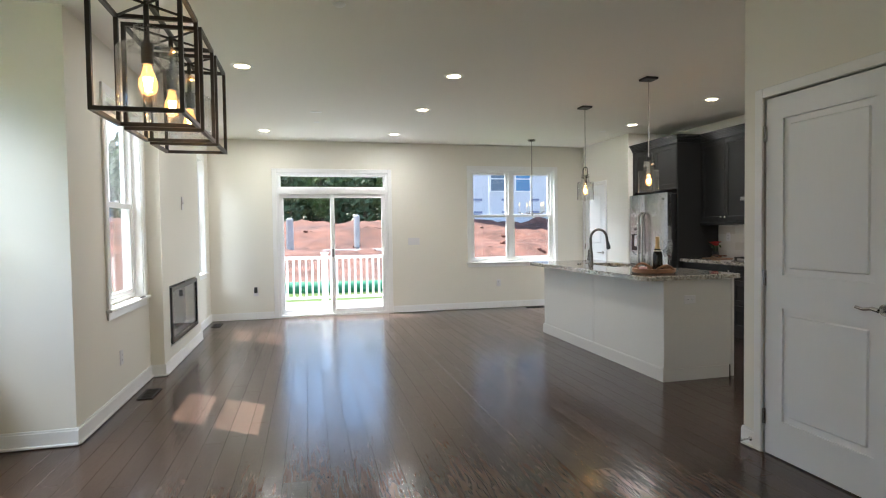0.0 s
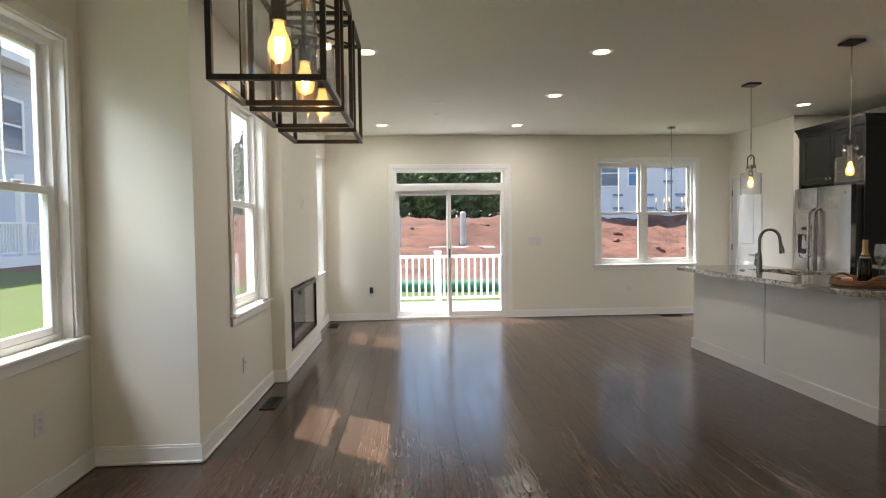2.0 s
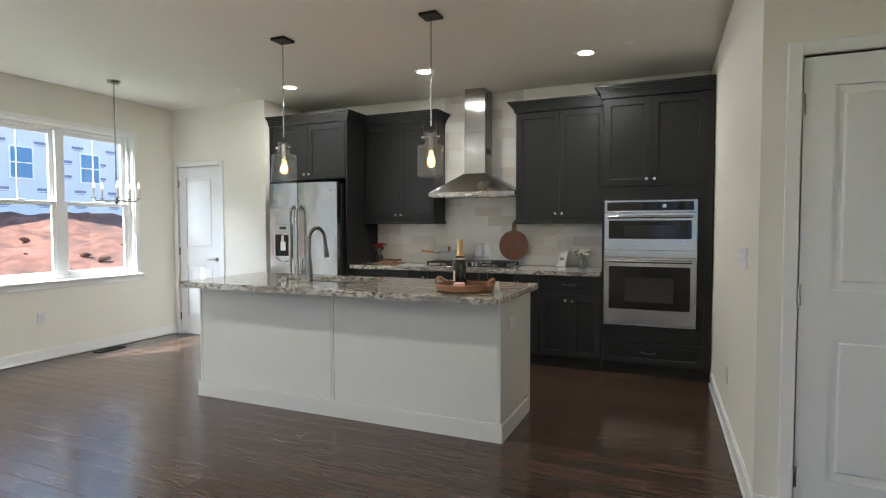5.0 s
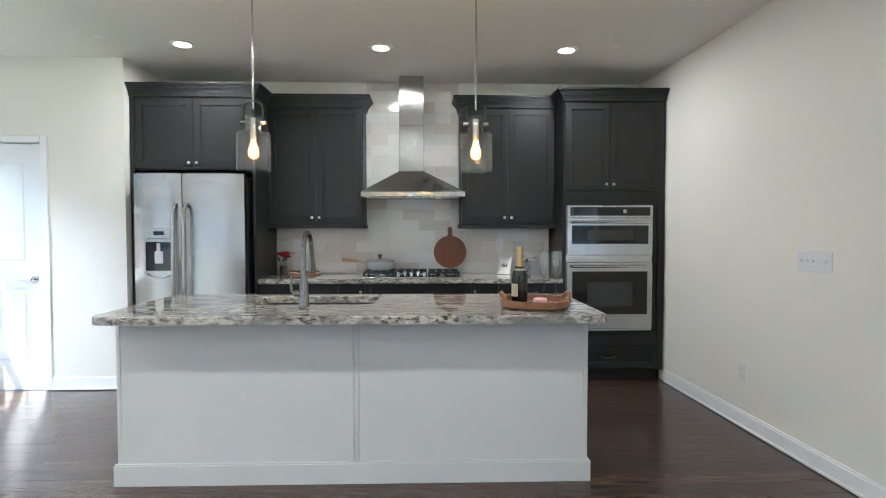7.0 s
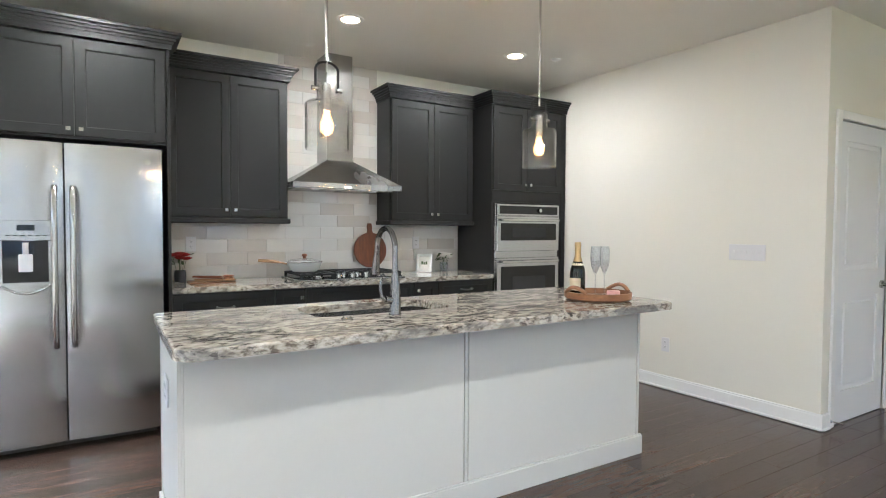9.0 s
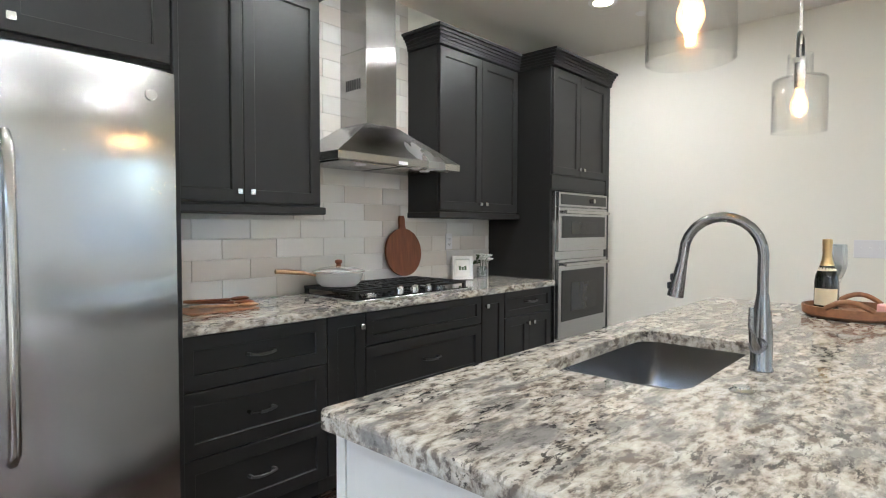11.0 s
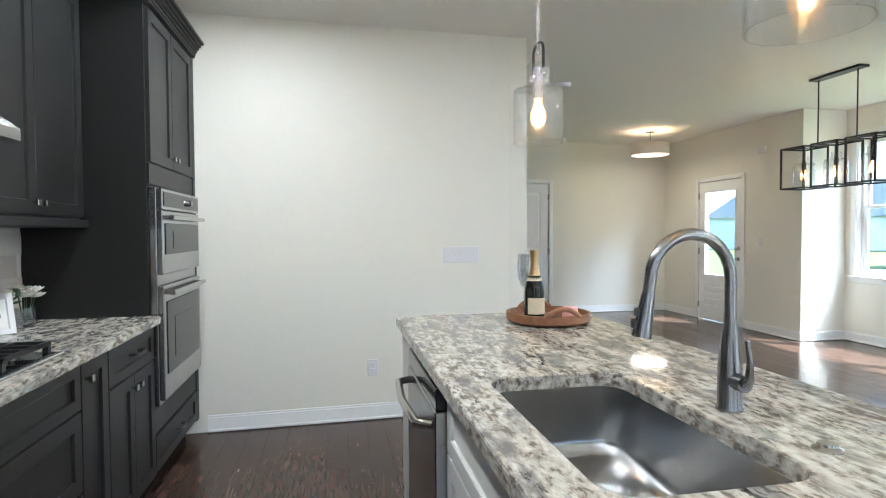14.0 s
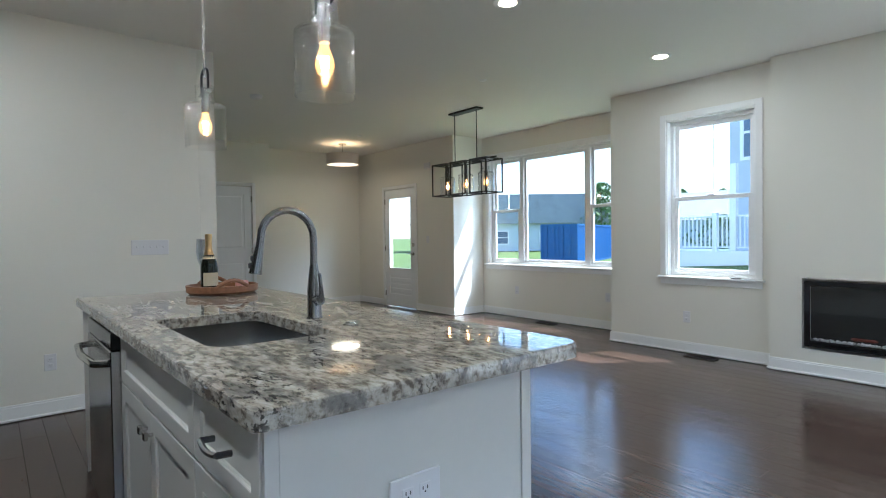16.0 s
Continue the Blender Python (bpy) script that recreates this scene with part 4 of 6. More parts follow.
# pan with lid on the grate
t = thing("saute_pan", (6.06, 5.69, 0.967), "white enamel pan with wooden handle and glass lid", "pan")
bm = bms()
lathe(bm, (6.06, 5.69, 0.967), [(0, 0), (0.095, 0), (0.118, 0.02), (0.138, 0.075), (0.142, 0.078), (0.132, 0.076), (0.112, 0.024), (0.09, 0.006), (0, 0.006)], 40)
part("pan_body", bm, M_CERAM, t, smooth=True)
bm = bms()
lathe(bm, (6.06, 5.69, 1.046), [(0.141, 0), (0.13, 0.008), (0.09, 0.02), (0.04, 0.027), (0, 0.028)], 40)
ld = part("lid", bm, M_THIN, t, "clear glass lid", True)
bm = bms()
lathe(bm, (6.06, 5.69, 1.046), [(0.136, -0.002), (0.144, -0.002), (0.144, 0.003), (0.136, 0.004), (0.136, -0.002)], 40)
part("lid_rim", bm, M_CHROME, ld, smooth=True)
bm = bms()
lathe(bm, (6.06, 5.69, 1.074), [(0, 0), (0.016, 0), (0.011, 0.01), (0.022, 0.022), (0.018, 0.034), (0, 0.038)], 16)
part("lid_knob", bm, M_WOOD, ld, smooth=True)
bm = bms()
pipe(bm, [(6.075, 5.83, 1.03), (6.085, 5.89, 1.045)], 0.007)
pipe(bm, [(6.085, 5.89, 1.045), (6.10, 5.97, 1.056), (6.115, 6.045, 1.06)], [0.011, 0.0135, 0.012])
part("handle", bm, M_LWOOD, t, smooth=True)

# round board leaning on the tiles
t = thing("cutting_board", (6.22, 5.03, 0.925), "round acacia cutting board with handle, leaning on tiles", "cutting board")
bm = bms()
R = 0.157
poly = []
for k in range(41):
    a = radians(100 + 340 * k / 40)
    poly.append((R * math.cos(a), R + R * math.sin(a)))
poly += [(0.021, 0.335), (0.023, 0.372), (0.015, 0.398), (-0.015, 0.398), (-0.023, 0.372), (-0.021, 0.335)]
prism(bm, poly, -0.009, 0.009)
mm = Matrix.Translation((6.228, 5.03, 0.9685)) @ Matrix.Rotation(radians(5), 4, "Y") @ axes((0, 0), (0, 1), (1, 0)) @ Matrix.Rotation(radians(90), 4, "X")
part("board", bm, M_WOOD, t, m=mm)

# tray with bottle, glasses and candle on the island
TX, TY, TZ = 3.875, 4.665, 0.916
t = thing("serving_tray", (TX, TY, TZ), "round wooden serving tray with cut-out handles on the island", "tray")
bm = bms()
lathe(bm, (TX, TY, TZ), [(0, 0), (0.17, 0), (0.186, 0.012), (0.188, 0.045), (0.178, 0.047), (0.175, 0.016), (0, 0.014)], 48)
part("tray_base", bm, M_TRAY, t, smooth=True)
for s in (-1, 1):
    bm = bms()
    pts = []
    for k in range(9):
        a = s * math.pi / 2 + (k - 4) * 0.11
        pts.append((TX + 0.183 * math.cos(a), TY + 0.183 * math.sin(a), TZ + 0.044 + 0.034 * math.sin(math.pi * k / 8)))
    pipe(bm, pts, 0.011, 10)
    part("tray_handle", bm, M_TRAY, t, smooth=True)
TF = TZ + 0.0145
B = (3.965, 4.735, TF)
t = thing("champagne_bottle", B, "dark green sparkling wine bottle with gold foil neck", "bottle")
bm = bms()
lathe(bm, B, [(0, 0), (0.042, 0), (0.044, 0.01), (0.044, 0.13), (0.040, 0.16), (0.026, 0.20), (0.018, 0.225)], 32)
part("glass_body", bm, M_BOTTLE, t, smooth=True)
bm = bms()
lathe(bm, B, [(0.0265, 0.20), (0.0187, 0.226), (0.0165, 0.255), (0.0178, 0.26), (0.0175, 0.285), (0.019, 0.29), (0.018, 0.31), (0, 0.313)], 32)
part("foil", bm, M_FOIL, t, "gold foil capsule", True)
for z0, z1, r, r1, a0, a1 in ((0.035, 0.105, 0.0446, 0.0446, 0.55, 2.75), (0.178, 0.193, 0.0345, 0.0286, -1.35, 4.85)):
    bm = bms()
    lo, hi = ([bm.verts.new((B[0] + q * math.cos(a0 + (a1 - a0) * k / 16), B[1] + q * math.sin(a0 + (a1 - a0) * k / 16), B[2] + z)) for k in range(17)] for q, z in ((r, z0), (r1, z1)))
    for k in range(16):
        bm.faces.new((lo[k], lo[k + 1], hi[k + 1], hi[k]))
    part("paper_label", bm, M_LABEL, t, "cream paper label", True)
bm = bms()
lathe(bm, (3.765, 4.66, TF), [(0, 0), (0.034, 0), (0.036, 0.006), (0.036, 0.042), (0.031, 0.046), (0, 0.04)], 24)
solid("pillar_candle", bm, M_PINK, "short pink candle lying in the tray", "candle", smooth=True)
for gx, gy in ((3.955, 4.60), (3.945, 4.535)):
    bm = bms()
    lathe(bm, (gx, gy, TF), [(0, 0.001), (0.031, 0.001), (0.03, 0.004), (0.006, 0.009), (0.0035, 0.03), (0.0035, 0.115), (0.012, 0.135), (0.026, 0.175), (0.0305, 0.22), (0.026, 0.285), (0.0250, 0.285), (0.0292, 0.22), (0.0247, 0.175), (0.010, 0.138), (0, 0.13)], 24)
    g = solid("champagne_flute", bm, M_THIN, "clear stemmed champagne flute in the tray", "glass", group="flutes", smooth=True)
    g.visible_shadow = False

# photo frame, flowers, utensils
fr = Matrix.Translation((6.16, 4.52, 0.9145)) @ Matrix.Rotation(radians(48), 4, "Z") @ Matrix.Rotation(radians(14), 4, "X")
t = thing("photo_frame", (6.16, 4.52, 0.914), "small white picture frame leaning back on the counter", "picture frame")
bm = bms()
frame_panel(bm, -0.075, 0.075, 0.0, 0.17, -0.008, 0.008, 0.022)
part("frame", bm, M_CERAM, t, m=fr)
bm = bms()
box(bm, -0.05, 0.0, 0.025, 0.05, 0.0012, 0.145)
part("mat_board", bm, M_PHOTO, t, m=fr)
bm = bms()
for k in range(3):
    box(bm, -0.028 + 0.02 * k, 0.0014, 0.07, -0.012 + 0.02 * k, 0.0024, 0.10 - 0.008 * (k % 2))
part("picture", bm, M_LEAFIN, t, "small green picture", m=fr)


def bouquet(name, at, label, petal, vase, n, r, h):
    t = thing(name, at, label, "flower vase")
    bm = bms()
    lathe(bm, at, [(0, 0), (0.038, 0), (0.042, 0.05), (0.038, 0.085), (0.035, 0.085), (0.038, 0.05), (0.035, 0.005), (0, 0.005)], 24)
    part("vase", bm, vase, t, smooth=True)
    rnd = random.Random(5)
    bs, bl = bms(), bms()
    for k in range(n):
        a, q = rnd.uniform(0, 6.28), rnd.uniform(0, r)
        c = Vector((at[0] + q * math.cos(a), at[1] + q * math.sin(a), at[2] + h + rnd.uniform(-0.02, 0.02)))
        rod(bl, (at[0] + q * 0.2 * math.cos(a), at[1] + q * 0.2 * math.sin(a), at[2] + 0.02), c, 0.0018, 6)
        for ring, (rad, tilt, cnt) in enumerate(((0.012, 0.25, 5), (0.022, 0.7, 7), (0.03, 1.1, 8))):
            for j in range(cnt):
                b = 6.283 * (j + 0.4 * ring) / cnt
                mtx = Matrix.Translation(c) @ Matrix.Rotation(b, 4, "Z") @ Matrix.Rotation(tilt, 4, "Y") @ Matrix.Translation((0.004, 0, rad * 0.8)) @ Matrix.Diagonal((0.25, 0.75, 1, 1))
                bmesh.ops.create_icosphere(bs, subdivisions=1, radius=rad * 0.75, matrix=mtx)
    for k in range(12):
        a, q = rnd.uniform(0, 6.28), rnd.uniform(r * 0.5, r * 1.5)
        mtx = Matrix.Translation((at[0] + q * math.cos(a), at[1] + q * math.sin(a), at[2] + h * rnd.uniform(0.75, 1.15))) @ Euler((rnd.uniform(-1, 1), rnd.uniform(-1, 1), a)).to_matrix().to_4x4() @ Matrix.Diagonal((1, 0.45, 0.06, 1))
        bmesh.ops.create_icosphere(bl, subdivisions=1, radius=0.026, matrix=mtx)
    part("blossoms", bs, petal, t, smooth=True)
    part("leaves", bl, M_LEAFIN, t)


bouquet("flower_vase", (6.16, 4.30, 0.9145), "glass vase of white roses and eucalyptus on the counter", M_WHITEP, M_THIN, 6, 0.05, 0.145)
bouquet("flower_vase", (6.15, 6.60, 0.9145), "dark vase of red roses on the counter", M_RED, M_DARKPLASTIC, 7, 0.055, 0.18)
t = thing("utensil_board", (6.03, 6.42, 0.914), "thin wooden board on the counter", "cutting board")
bm = bms()
box(bm, 5.90, 6.25, 0.9138, 6.12, 6.56, 0.922, 0.003)
part("board", bm, M_TRAY, t)
for k, (dx, ang, w) in enumerate(((0.0, 20, M_LWOOD), (0.04, 38, M_WOOD), (0.08, 8, M_WOOD))):
    bm = bms()
    pipe(bm, [(0, 0, 0.01), (0, 0.2, 0.014)], [0.006, 0.007], 8)
    bmesh.ops.create_icosphere(bm, subdivisions=2, radius=0.034, matrix=Matrix.Translation((0, -0.045, 0.012)) @ Matrix.Diagonal((0.75, 1.35, 0.28, 1)))
    solid("wooden_spoon", bm, w, "wooden cooking spoon on the counter board", "spoon", group="wooden spoons", smooth=True, m=Matrix.Translation((5.95 + dx, 6.33, 0.9225 + 0.01 * k)) @ Matrix.Rotation(radians(-ang), 4, "Z"))

# ---- island ----
IX0, IX1, IY0, IY1 = 3.79, 4.515, 4.40, 6.86
t = thing("kitchen_island", (4.15, 5.63, 0), "greige painted kitchen island with panelled back", "kitchen island")
bm = bms()
box(bm, IX0 + 0.012, IY0 + 0.012, 0.1, IX1 - 0.03, 5.50, 0.872)
box(bm, IX0 + 0.012, 5.50, 0.1, IX1 - 0.03, IY1 - 0.012, 0.66)
box(bm, IX0 + 0.012, 5.50, 0.66, 3.985, IY1 - 0.012, 0.872)
box(bm, 3.985, 6.36, 0.66, IX1 - 0.03, IY1 - 0.012, 0.872)
box(bm, IX0 + 0.012, IY0 + 0.012, 0.0, IX1 - 0.1, IY1 - 0.012, 0.1)
part("body", bm, M_ISL, t)
mid = 5.622
for a, b in ((IY0 + 0.02, mid - 0.014), (mid + 0.014, IY1 - 0.02)):
    bm = bms()
    box(bm, IX0 + 0.003, a, 0.11, IX0 + 0.0118, b, 0.872, 0.002)
    part("back_panel", bm, M_ISL, t)
bm = bms()
for y0, y1 in ((IY0 + 0.0125, IY0 + 0.0195), (IY1 - 0.0195, IY1 - 0.0125)):
    box(bm, IX0, y0, 0.11, IX0 + 0.0118, y1, 0.872)
    part("batten", bm, M_ISL, t)
    bm = bms()
box(bm, IX0 + 0.002, mid - 0.008, 0.11, IX0 + 0.0118, mid + 0.008, 0.872)
part("batten", bm, M_ISL, t)
for y0, y1 in ((IY0, IY0 + 0.0118), (IY1 - 0.0118, IY1)):
    bm = bms()
    box(bm, IX0 + 0.035, y0 + (0.003 if y0 < 5 else 0), 0.11, IX1 - 0.04, y1 - (0 if y0 < 5 else 0.003), 0.872, 0.002)
    box(bm, IX0 + 0.001, y0, 0.11, IX0 + 0.034, y1, 0.872)
    box(bm, IX1 - 0.039, y0, 0.0, IX1 - 0.012, y1, 0.872)
    part("end_panel", bm, M_ISL, t)
bm = bms()
box(bm, IX0 - 0.015, IY0 - 0.015, 0.0, IX0 - 0.0005, IY1 + 0.015, 0.106)
box(bm, IX0 - 0.011, IY0 - 0.011, 0.106, IX0 - 0.0005, IY1 + 0.011, 0.115)
for y0, y1 in ((IY0 - 0.015, IY0 - 0.0005), (IY1 + 0.0005, IY1 + 0.015)):
    box(bm, IX0, y0, 0.0, IX1 - 0.075, y1, 0.106)
part("base_moulding", bm, M_ISL, t)
mi = EAST(0)
WI = IX1 - 0.03 + 0.002
shaker(t, mi, "drawer", 6.43, 6.845, 0.69, 0.86, WI, M_ISL, None, (6.64, 0.775))
shaker(t, mi, "drawer", 6.43, 6.845, 0.40, 0.683, WI, M_ISL, None, (6.64, 0.56))
shaker(t, mi, "drawer", 6.43, 6.845, 0.115, 0.393, WI, M_ISL, None, (6.64, 0.27))
shaker(t, mi, "false_front", 5.48, 6.423, 0.69, 0.86, WI, M_ISL)
shaker(t, mi, "door", 5.48, 5.949, 0.115, 0.683, WI, M_ISL, (5.915, 0.625))
shaker(t, mi, "door", 5.953, 6.423, 0.115, 0.683, WI, M_ISL, (5.985, 0.625))
bm = bms()
box(bm, IX1 - 0.029, IY0 + 0.01, 0.11, IX1 - 0.008, 4.855, 0.86)
part("filler", bm, M_ISL, t)

t = thing("dishwasher", (4.5, 5.16, 0.1), "stainless dishwasher built into the island", "dishwasher")
bm = bms()
box(bm, IX1 - 0.0285, 4.865, 0.11, IX1 + 0.025, 5.465, 0.80, 0.004)
part("door", bm, M_STEEL, t)
bm = bms()
box(bm, IX1 - 0.0285, 4.865, 0.803, IX1 + 0.022, 5.465, 0.866, 0.003)
part("control_strip", bm, M_GLOSSBLACK, t)
bm = bms()
pipe(bm, [(IX1 + 0.025, 4.90, 0.75), (IX1 + 0.07, 4.93, 0.75), (IX1 + 0.085, 5.165, 0.75), (IX1 + 0.07, 5.40, 0.75), (IX1 + 0.025, 5.43, 0.75)], 0.014, 10)
part("handle", bm, M_CHROME, t, "curved steel bar handle", True)

# island top: an outline with rounded corners and a rounded cut-out
def rounded(x0, y0, x1, y1, r, n=6):
    out = []
    for cx, cy, a0 in ((x1 - r[0], y1 - r[0], 0), (x0 + r[1], y1 - r[1], 90), (x0 + r[2], y0 + r[2], 180), (x1 - r[3], y0 + r[3], 270)):
        k = (0, 1, 2, 3)[a0 // 90]
        for j in range(n + 1):
            a = radians(a0 + 90 * j / n)
            out.append((cx + r[k] * math.cos(a), cy + r[k] * math.sin(a)))
    return out


def ring_slab(bm, outer, inner, z0, z1, ch):
    """A slab with a hole; both outlines have the same number of points, and the upper edges are eased."""
    n = len(outer)
    co = Vector((sum(p[0] for p in outer) / n, sum(p[1] for p in outer) / n))
    def loop(pts, z, off):
        res = []
        for k, p in enumerate(pts):
            a, b = Vector(pts[k - 1]), Vector(pts[(k + 1) % n])
            d = (b - a).normalized()
            nn = Vector((d.y, -d.x))
            q = Vector(p) - nn * off
            res.append(bm.verts.new((q.x, q.y, z)))
        return res
    lo, o1, o2, o3 = loop(outer, z0, 0), loop(outer, z1 - ch, 0), loop(outer, z1 - ch * 0.3, ch * 0.3), loop(outer, z1, ch)
    i3, i2, i0 = loop(inner, z1, -ch * 0.4), loop(inner, z1 - ch * 0.4, 0), loop(inner, z0, 0)
    seq = [lo, o1, o2, o3, i3, i2, i0, lo]
    for a, b in zip(seq, seq[1:]):
        for k in range(n):
            bm.faces.new((a[k], a[(k + 1) % n], b[(k + 1) % n], b[k]))


bm = bms()
ring_slab(bm, rounded(3.58, 4.35, 4.532, 6.887, (0.02, 0.075, 0.075, 0.02)), rounded(4.02, 5.55, 4.41, 6.265, (0.07, 0.07, 0.07, 0.07)), 0.874, 0.914, 0.008)
solid("island_countertop", bm, M_GRANITE, "polished grey and cream granite island countertop", "countertop")

t = thing("kitchen_sink", (4.215, 5.91, 0.68), "undermount stainless steel single-bowl sink", "sink")
bm = bms()
secs = [(0.0, 0.075, 0.8735), (0.008, 0.075, 0.8735), (0.008, 0.075, 0.72), (0.025, 0.065, 0.69), (0.06, 0.05, 0.675)]
loops = []
for off, r, z in [(-0.02, 0.08, 0.8735)] + secs[1:]:
    loops.append([bm.verts.new((x, y, z)) for x, y in rounded(4.01 + off, 5.54 + off, 4.42 - off, 6.275 - off, (r,) * 4)])
for a, b in zip(loops, loops[1:]):
    n = len(a)
    for k in range(n):
        bm.faces.new((a[k], a[(k + 1) % n], b[(k + 1) % n], b[k]))
bm.faces.new(loops[-1])
part("bowl", bm, M_STEELV, t, smooth=True)
bm = bms()
lathe(bm, (4.215, 5.91, 0.676), [(0, 0.001), (0.03, 0.001), (0.043, 0.004), (0.045, 0.0), (0, 0)], 24)
part("drain", bm, M_CHROME, t, smooth=True)

FX, FY = 3.94, 5.925
t = thing("kitchen_faucet", (FX, FY, 0.914), "brushed nickel gooseneck pull-down kitchen faucet", "faucet")
bm = bms()
lathe(bm, (FX, FY, 0.9145), [(0, 0), (0.029, 0), (0.029, 0.006), (0.026, 0.012), (0.0255, 0.10), (0.021, 0.15), (0.0145, 0.20), (0, 0.20)], 28)
part("base", bm, M_FAUCET, t, smooth=True)
bm = bms()
pts = [(FX, FY, 1.11), (FX, FY, 1.18)]
for k in range(13):
    a = math.pi * k / 12
    pts.append((FX + 0.1 - 0.1 * math.cos(a), FY, 1.215 + 0.1 * math.sin(a)))
pts += [(FX + 0.205, FY, 1.18)]
pipe(bm, pts, 0.0135, 16)
part("spout", bm, M_FAUCET, t, smooth=True)
bm = bms()
pipe(bm, [(FX + 0.2045, FY, 1.185), (FX + 0.21, FY, 1.155), (FX + 0.222, FY, 1.09)], [0.0145, 0.017, 0.0225], 18)
sh = part("spray_head", bm, M_FAUCET, t, smooth=True)
bm = bms()
box(bm, FX + 0.232, FY - 0.008, 1.11, FX + 0.244, FY + 0.008, 1.13, 0.003)
box(bm, FX + 0.226, FY - 0.008, 1.135, FX + 0.236, FY + 0.008, 1.155, 0.003)
part("spray_button", bm, M_DARKPLASTIC, sh)
bm = bms()
rod(bm, (FX, FY, 0.985), (FX, FY + 0.05, 0.985), 0.019, 16)
pipe(bm, [(FX, FY + 0.048, 0.985), (FX + 0.004, FY + 0.066, 1.0), (FX + 0.008, FY + 0.072, 1.04), (FX + 0.01, FY + 0.066, 1.085)], [0.012, 0.010, 0.007, 0.006], 10)
part("lever", bm, M_FAUCET, t, smooth=True)
bm = bms()
lathe(bm, (3.925, 6.167, 0.9145), [(0, 0), (0.026, 0), (0.026, 0.004), (0.018, 0.009), (0.017, 0.013), (0, 0.013)], 24)
solid("disposal_button", bm, M_CHROME, "small round chrome air switch on granite", "switch", smooth=True)

# ---- pendants ----
def pendant(x, y):
    t = thing("pendant_light", (x, y, H), "island pendant light with seeded glass cylinder shade, lit", "pendant light", "island pendants")
    bm = bms()
    box(bm, x - 0.065, y - 0.065, H - 0.022, x + 0.065, y + 0.065, H - 0.0005, 0.004)
    part("canopy", bm, M_BLACK, t)
    bm = bms()
    rod(bm, (x, y, 2.006), (x, y, H - 0.02), 0.006, 10)
    part("stem", bm, M_CHROME, t, smooth=True)
    bm = bms()
    pts = [(x, y - 0.052, 1.931), (x, y - 0.052, 2.016)]
    for k in range(1, 8):
        a = math.pi * k / 8
        pts.append((x, y - 0.052 * math.cos(a), 2.016 + 0.035 * math.sin(a)))
    pts += [(x, y + 0.052, 2.016), (x, y + 0.052, 1.931)]
    pipe(bm, pts, 0.006, 8)
    part("stirrup", bm, M_BLACK, t, smooth=True)
    for s in (-1, 1):
        bm = bms()
        rod(bm, (x, y + s * 0.044, 1.931), (x, y + s * 0.07, 1.931), 0.011, 12)
        part("thumb_screw", bm, M_CHROME, t, smooth=True)
    bm = bms()
    rod(bm, (x, y, 1.836), (x, y, 1.956), 0.019, 16)
    part("socket", bm, M_CHROME, t, smooth=True)
    bm = bms()
    lathe(bm, (x, y, 0), [(0.045, 1.966), (0.045, 1.891), (0.05, 1.879), (0.088, 1.874), (0.096, 1.864), (0.096, 1.664), (0.0925, 1.664), (0.0925, 1.862), (0.085, 1.870), (0.046, 1.875), (0.041, 1.891), (0.041, 1.966), (0.045, 1.966)], 40)
    part("shade", bm, M_SEED, t, "clear seeded glass cylinder", True).visible_shadow = False
    bulb(t, x, y, 1.836)


def bulb(t, x, y, z, power=2.5):
    bm = bms()
    lathe(bm, (x, y, z), [(0.012, 0), (0.016, -0.02), (0.029, -0.055), (0.031, -0.075), (0.022, -0.098), (0, -0.108)], 20)
    b = part("bulb", bm, M_BULBG, t, "clear filament bulb", True)
    b.visible_shadow = False
    bm = bms()
    for k in range(6):
        a = k * math.pi / 3
        rod(bm, (x + 0.011 * math.cos(a), y + 0.011 * math.sin(a), z - 0.045), (x + 0.006 * math.cos(a + 0.6), y + 0.006 * math.sin(a + 0.6), z - 0.08), 0.0055, 6)
    part("filament", bm, M_FIL, b, "glowing amber filament")
    l = new("bulb_lamp", bpy.data.lights.new("bulb_lamp", "POINT"))
    l.data.energy, l.data.color, l.data.shadow_soft_size = power, (1.0, 0.68, 0.38), 0.012
    l.location = (x, y, z - 0.062)


pendant(4.034, 6.219)
pendant(4.038, 4.975)

# ---- dining chandelier: three open cages on a bar ----
CX, CY, CB, CT, CS = 0.32, 2.74, 1.722, 2.127, 0.135
t = thing("linear_chandelier", (CX, CY, H), "black metal linear chandelier of three open cages with glass shades", "chandelier")
bm = bms()
box(bm, CX - 0.055, CY - 0.26, H - 0.022, CX + 0.055, CY + 0.26, H - 0.0005, 0.004)
part("canopy", bm, M_BLACK, t)
for s in (-0.2, 0.2):
    bm = bms()
    rod(bm, (CX, CY + s, CT), (CX, CY + s, H - 0.02), 0.006, 10)
    part("stem", bm, M_BLACK, t)
bm = bms()
box(bm, CX - 0.008, CY - 0.53, CT + 0.001, CX + 0.008, CY + 0.53, CT + 0.016, 0.002)
part("bar", bm, M_BLACK, t)
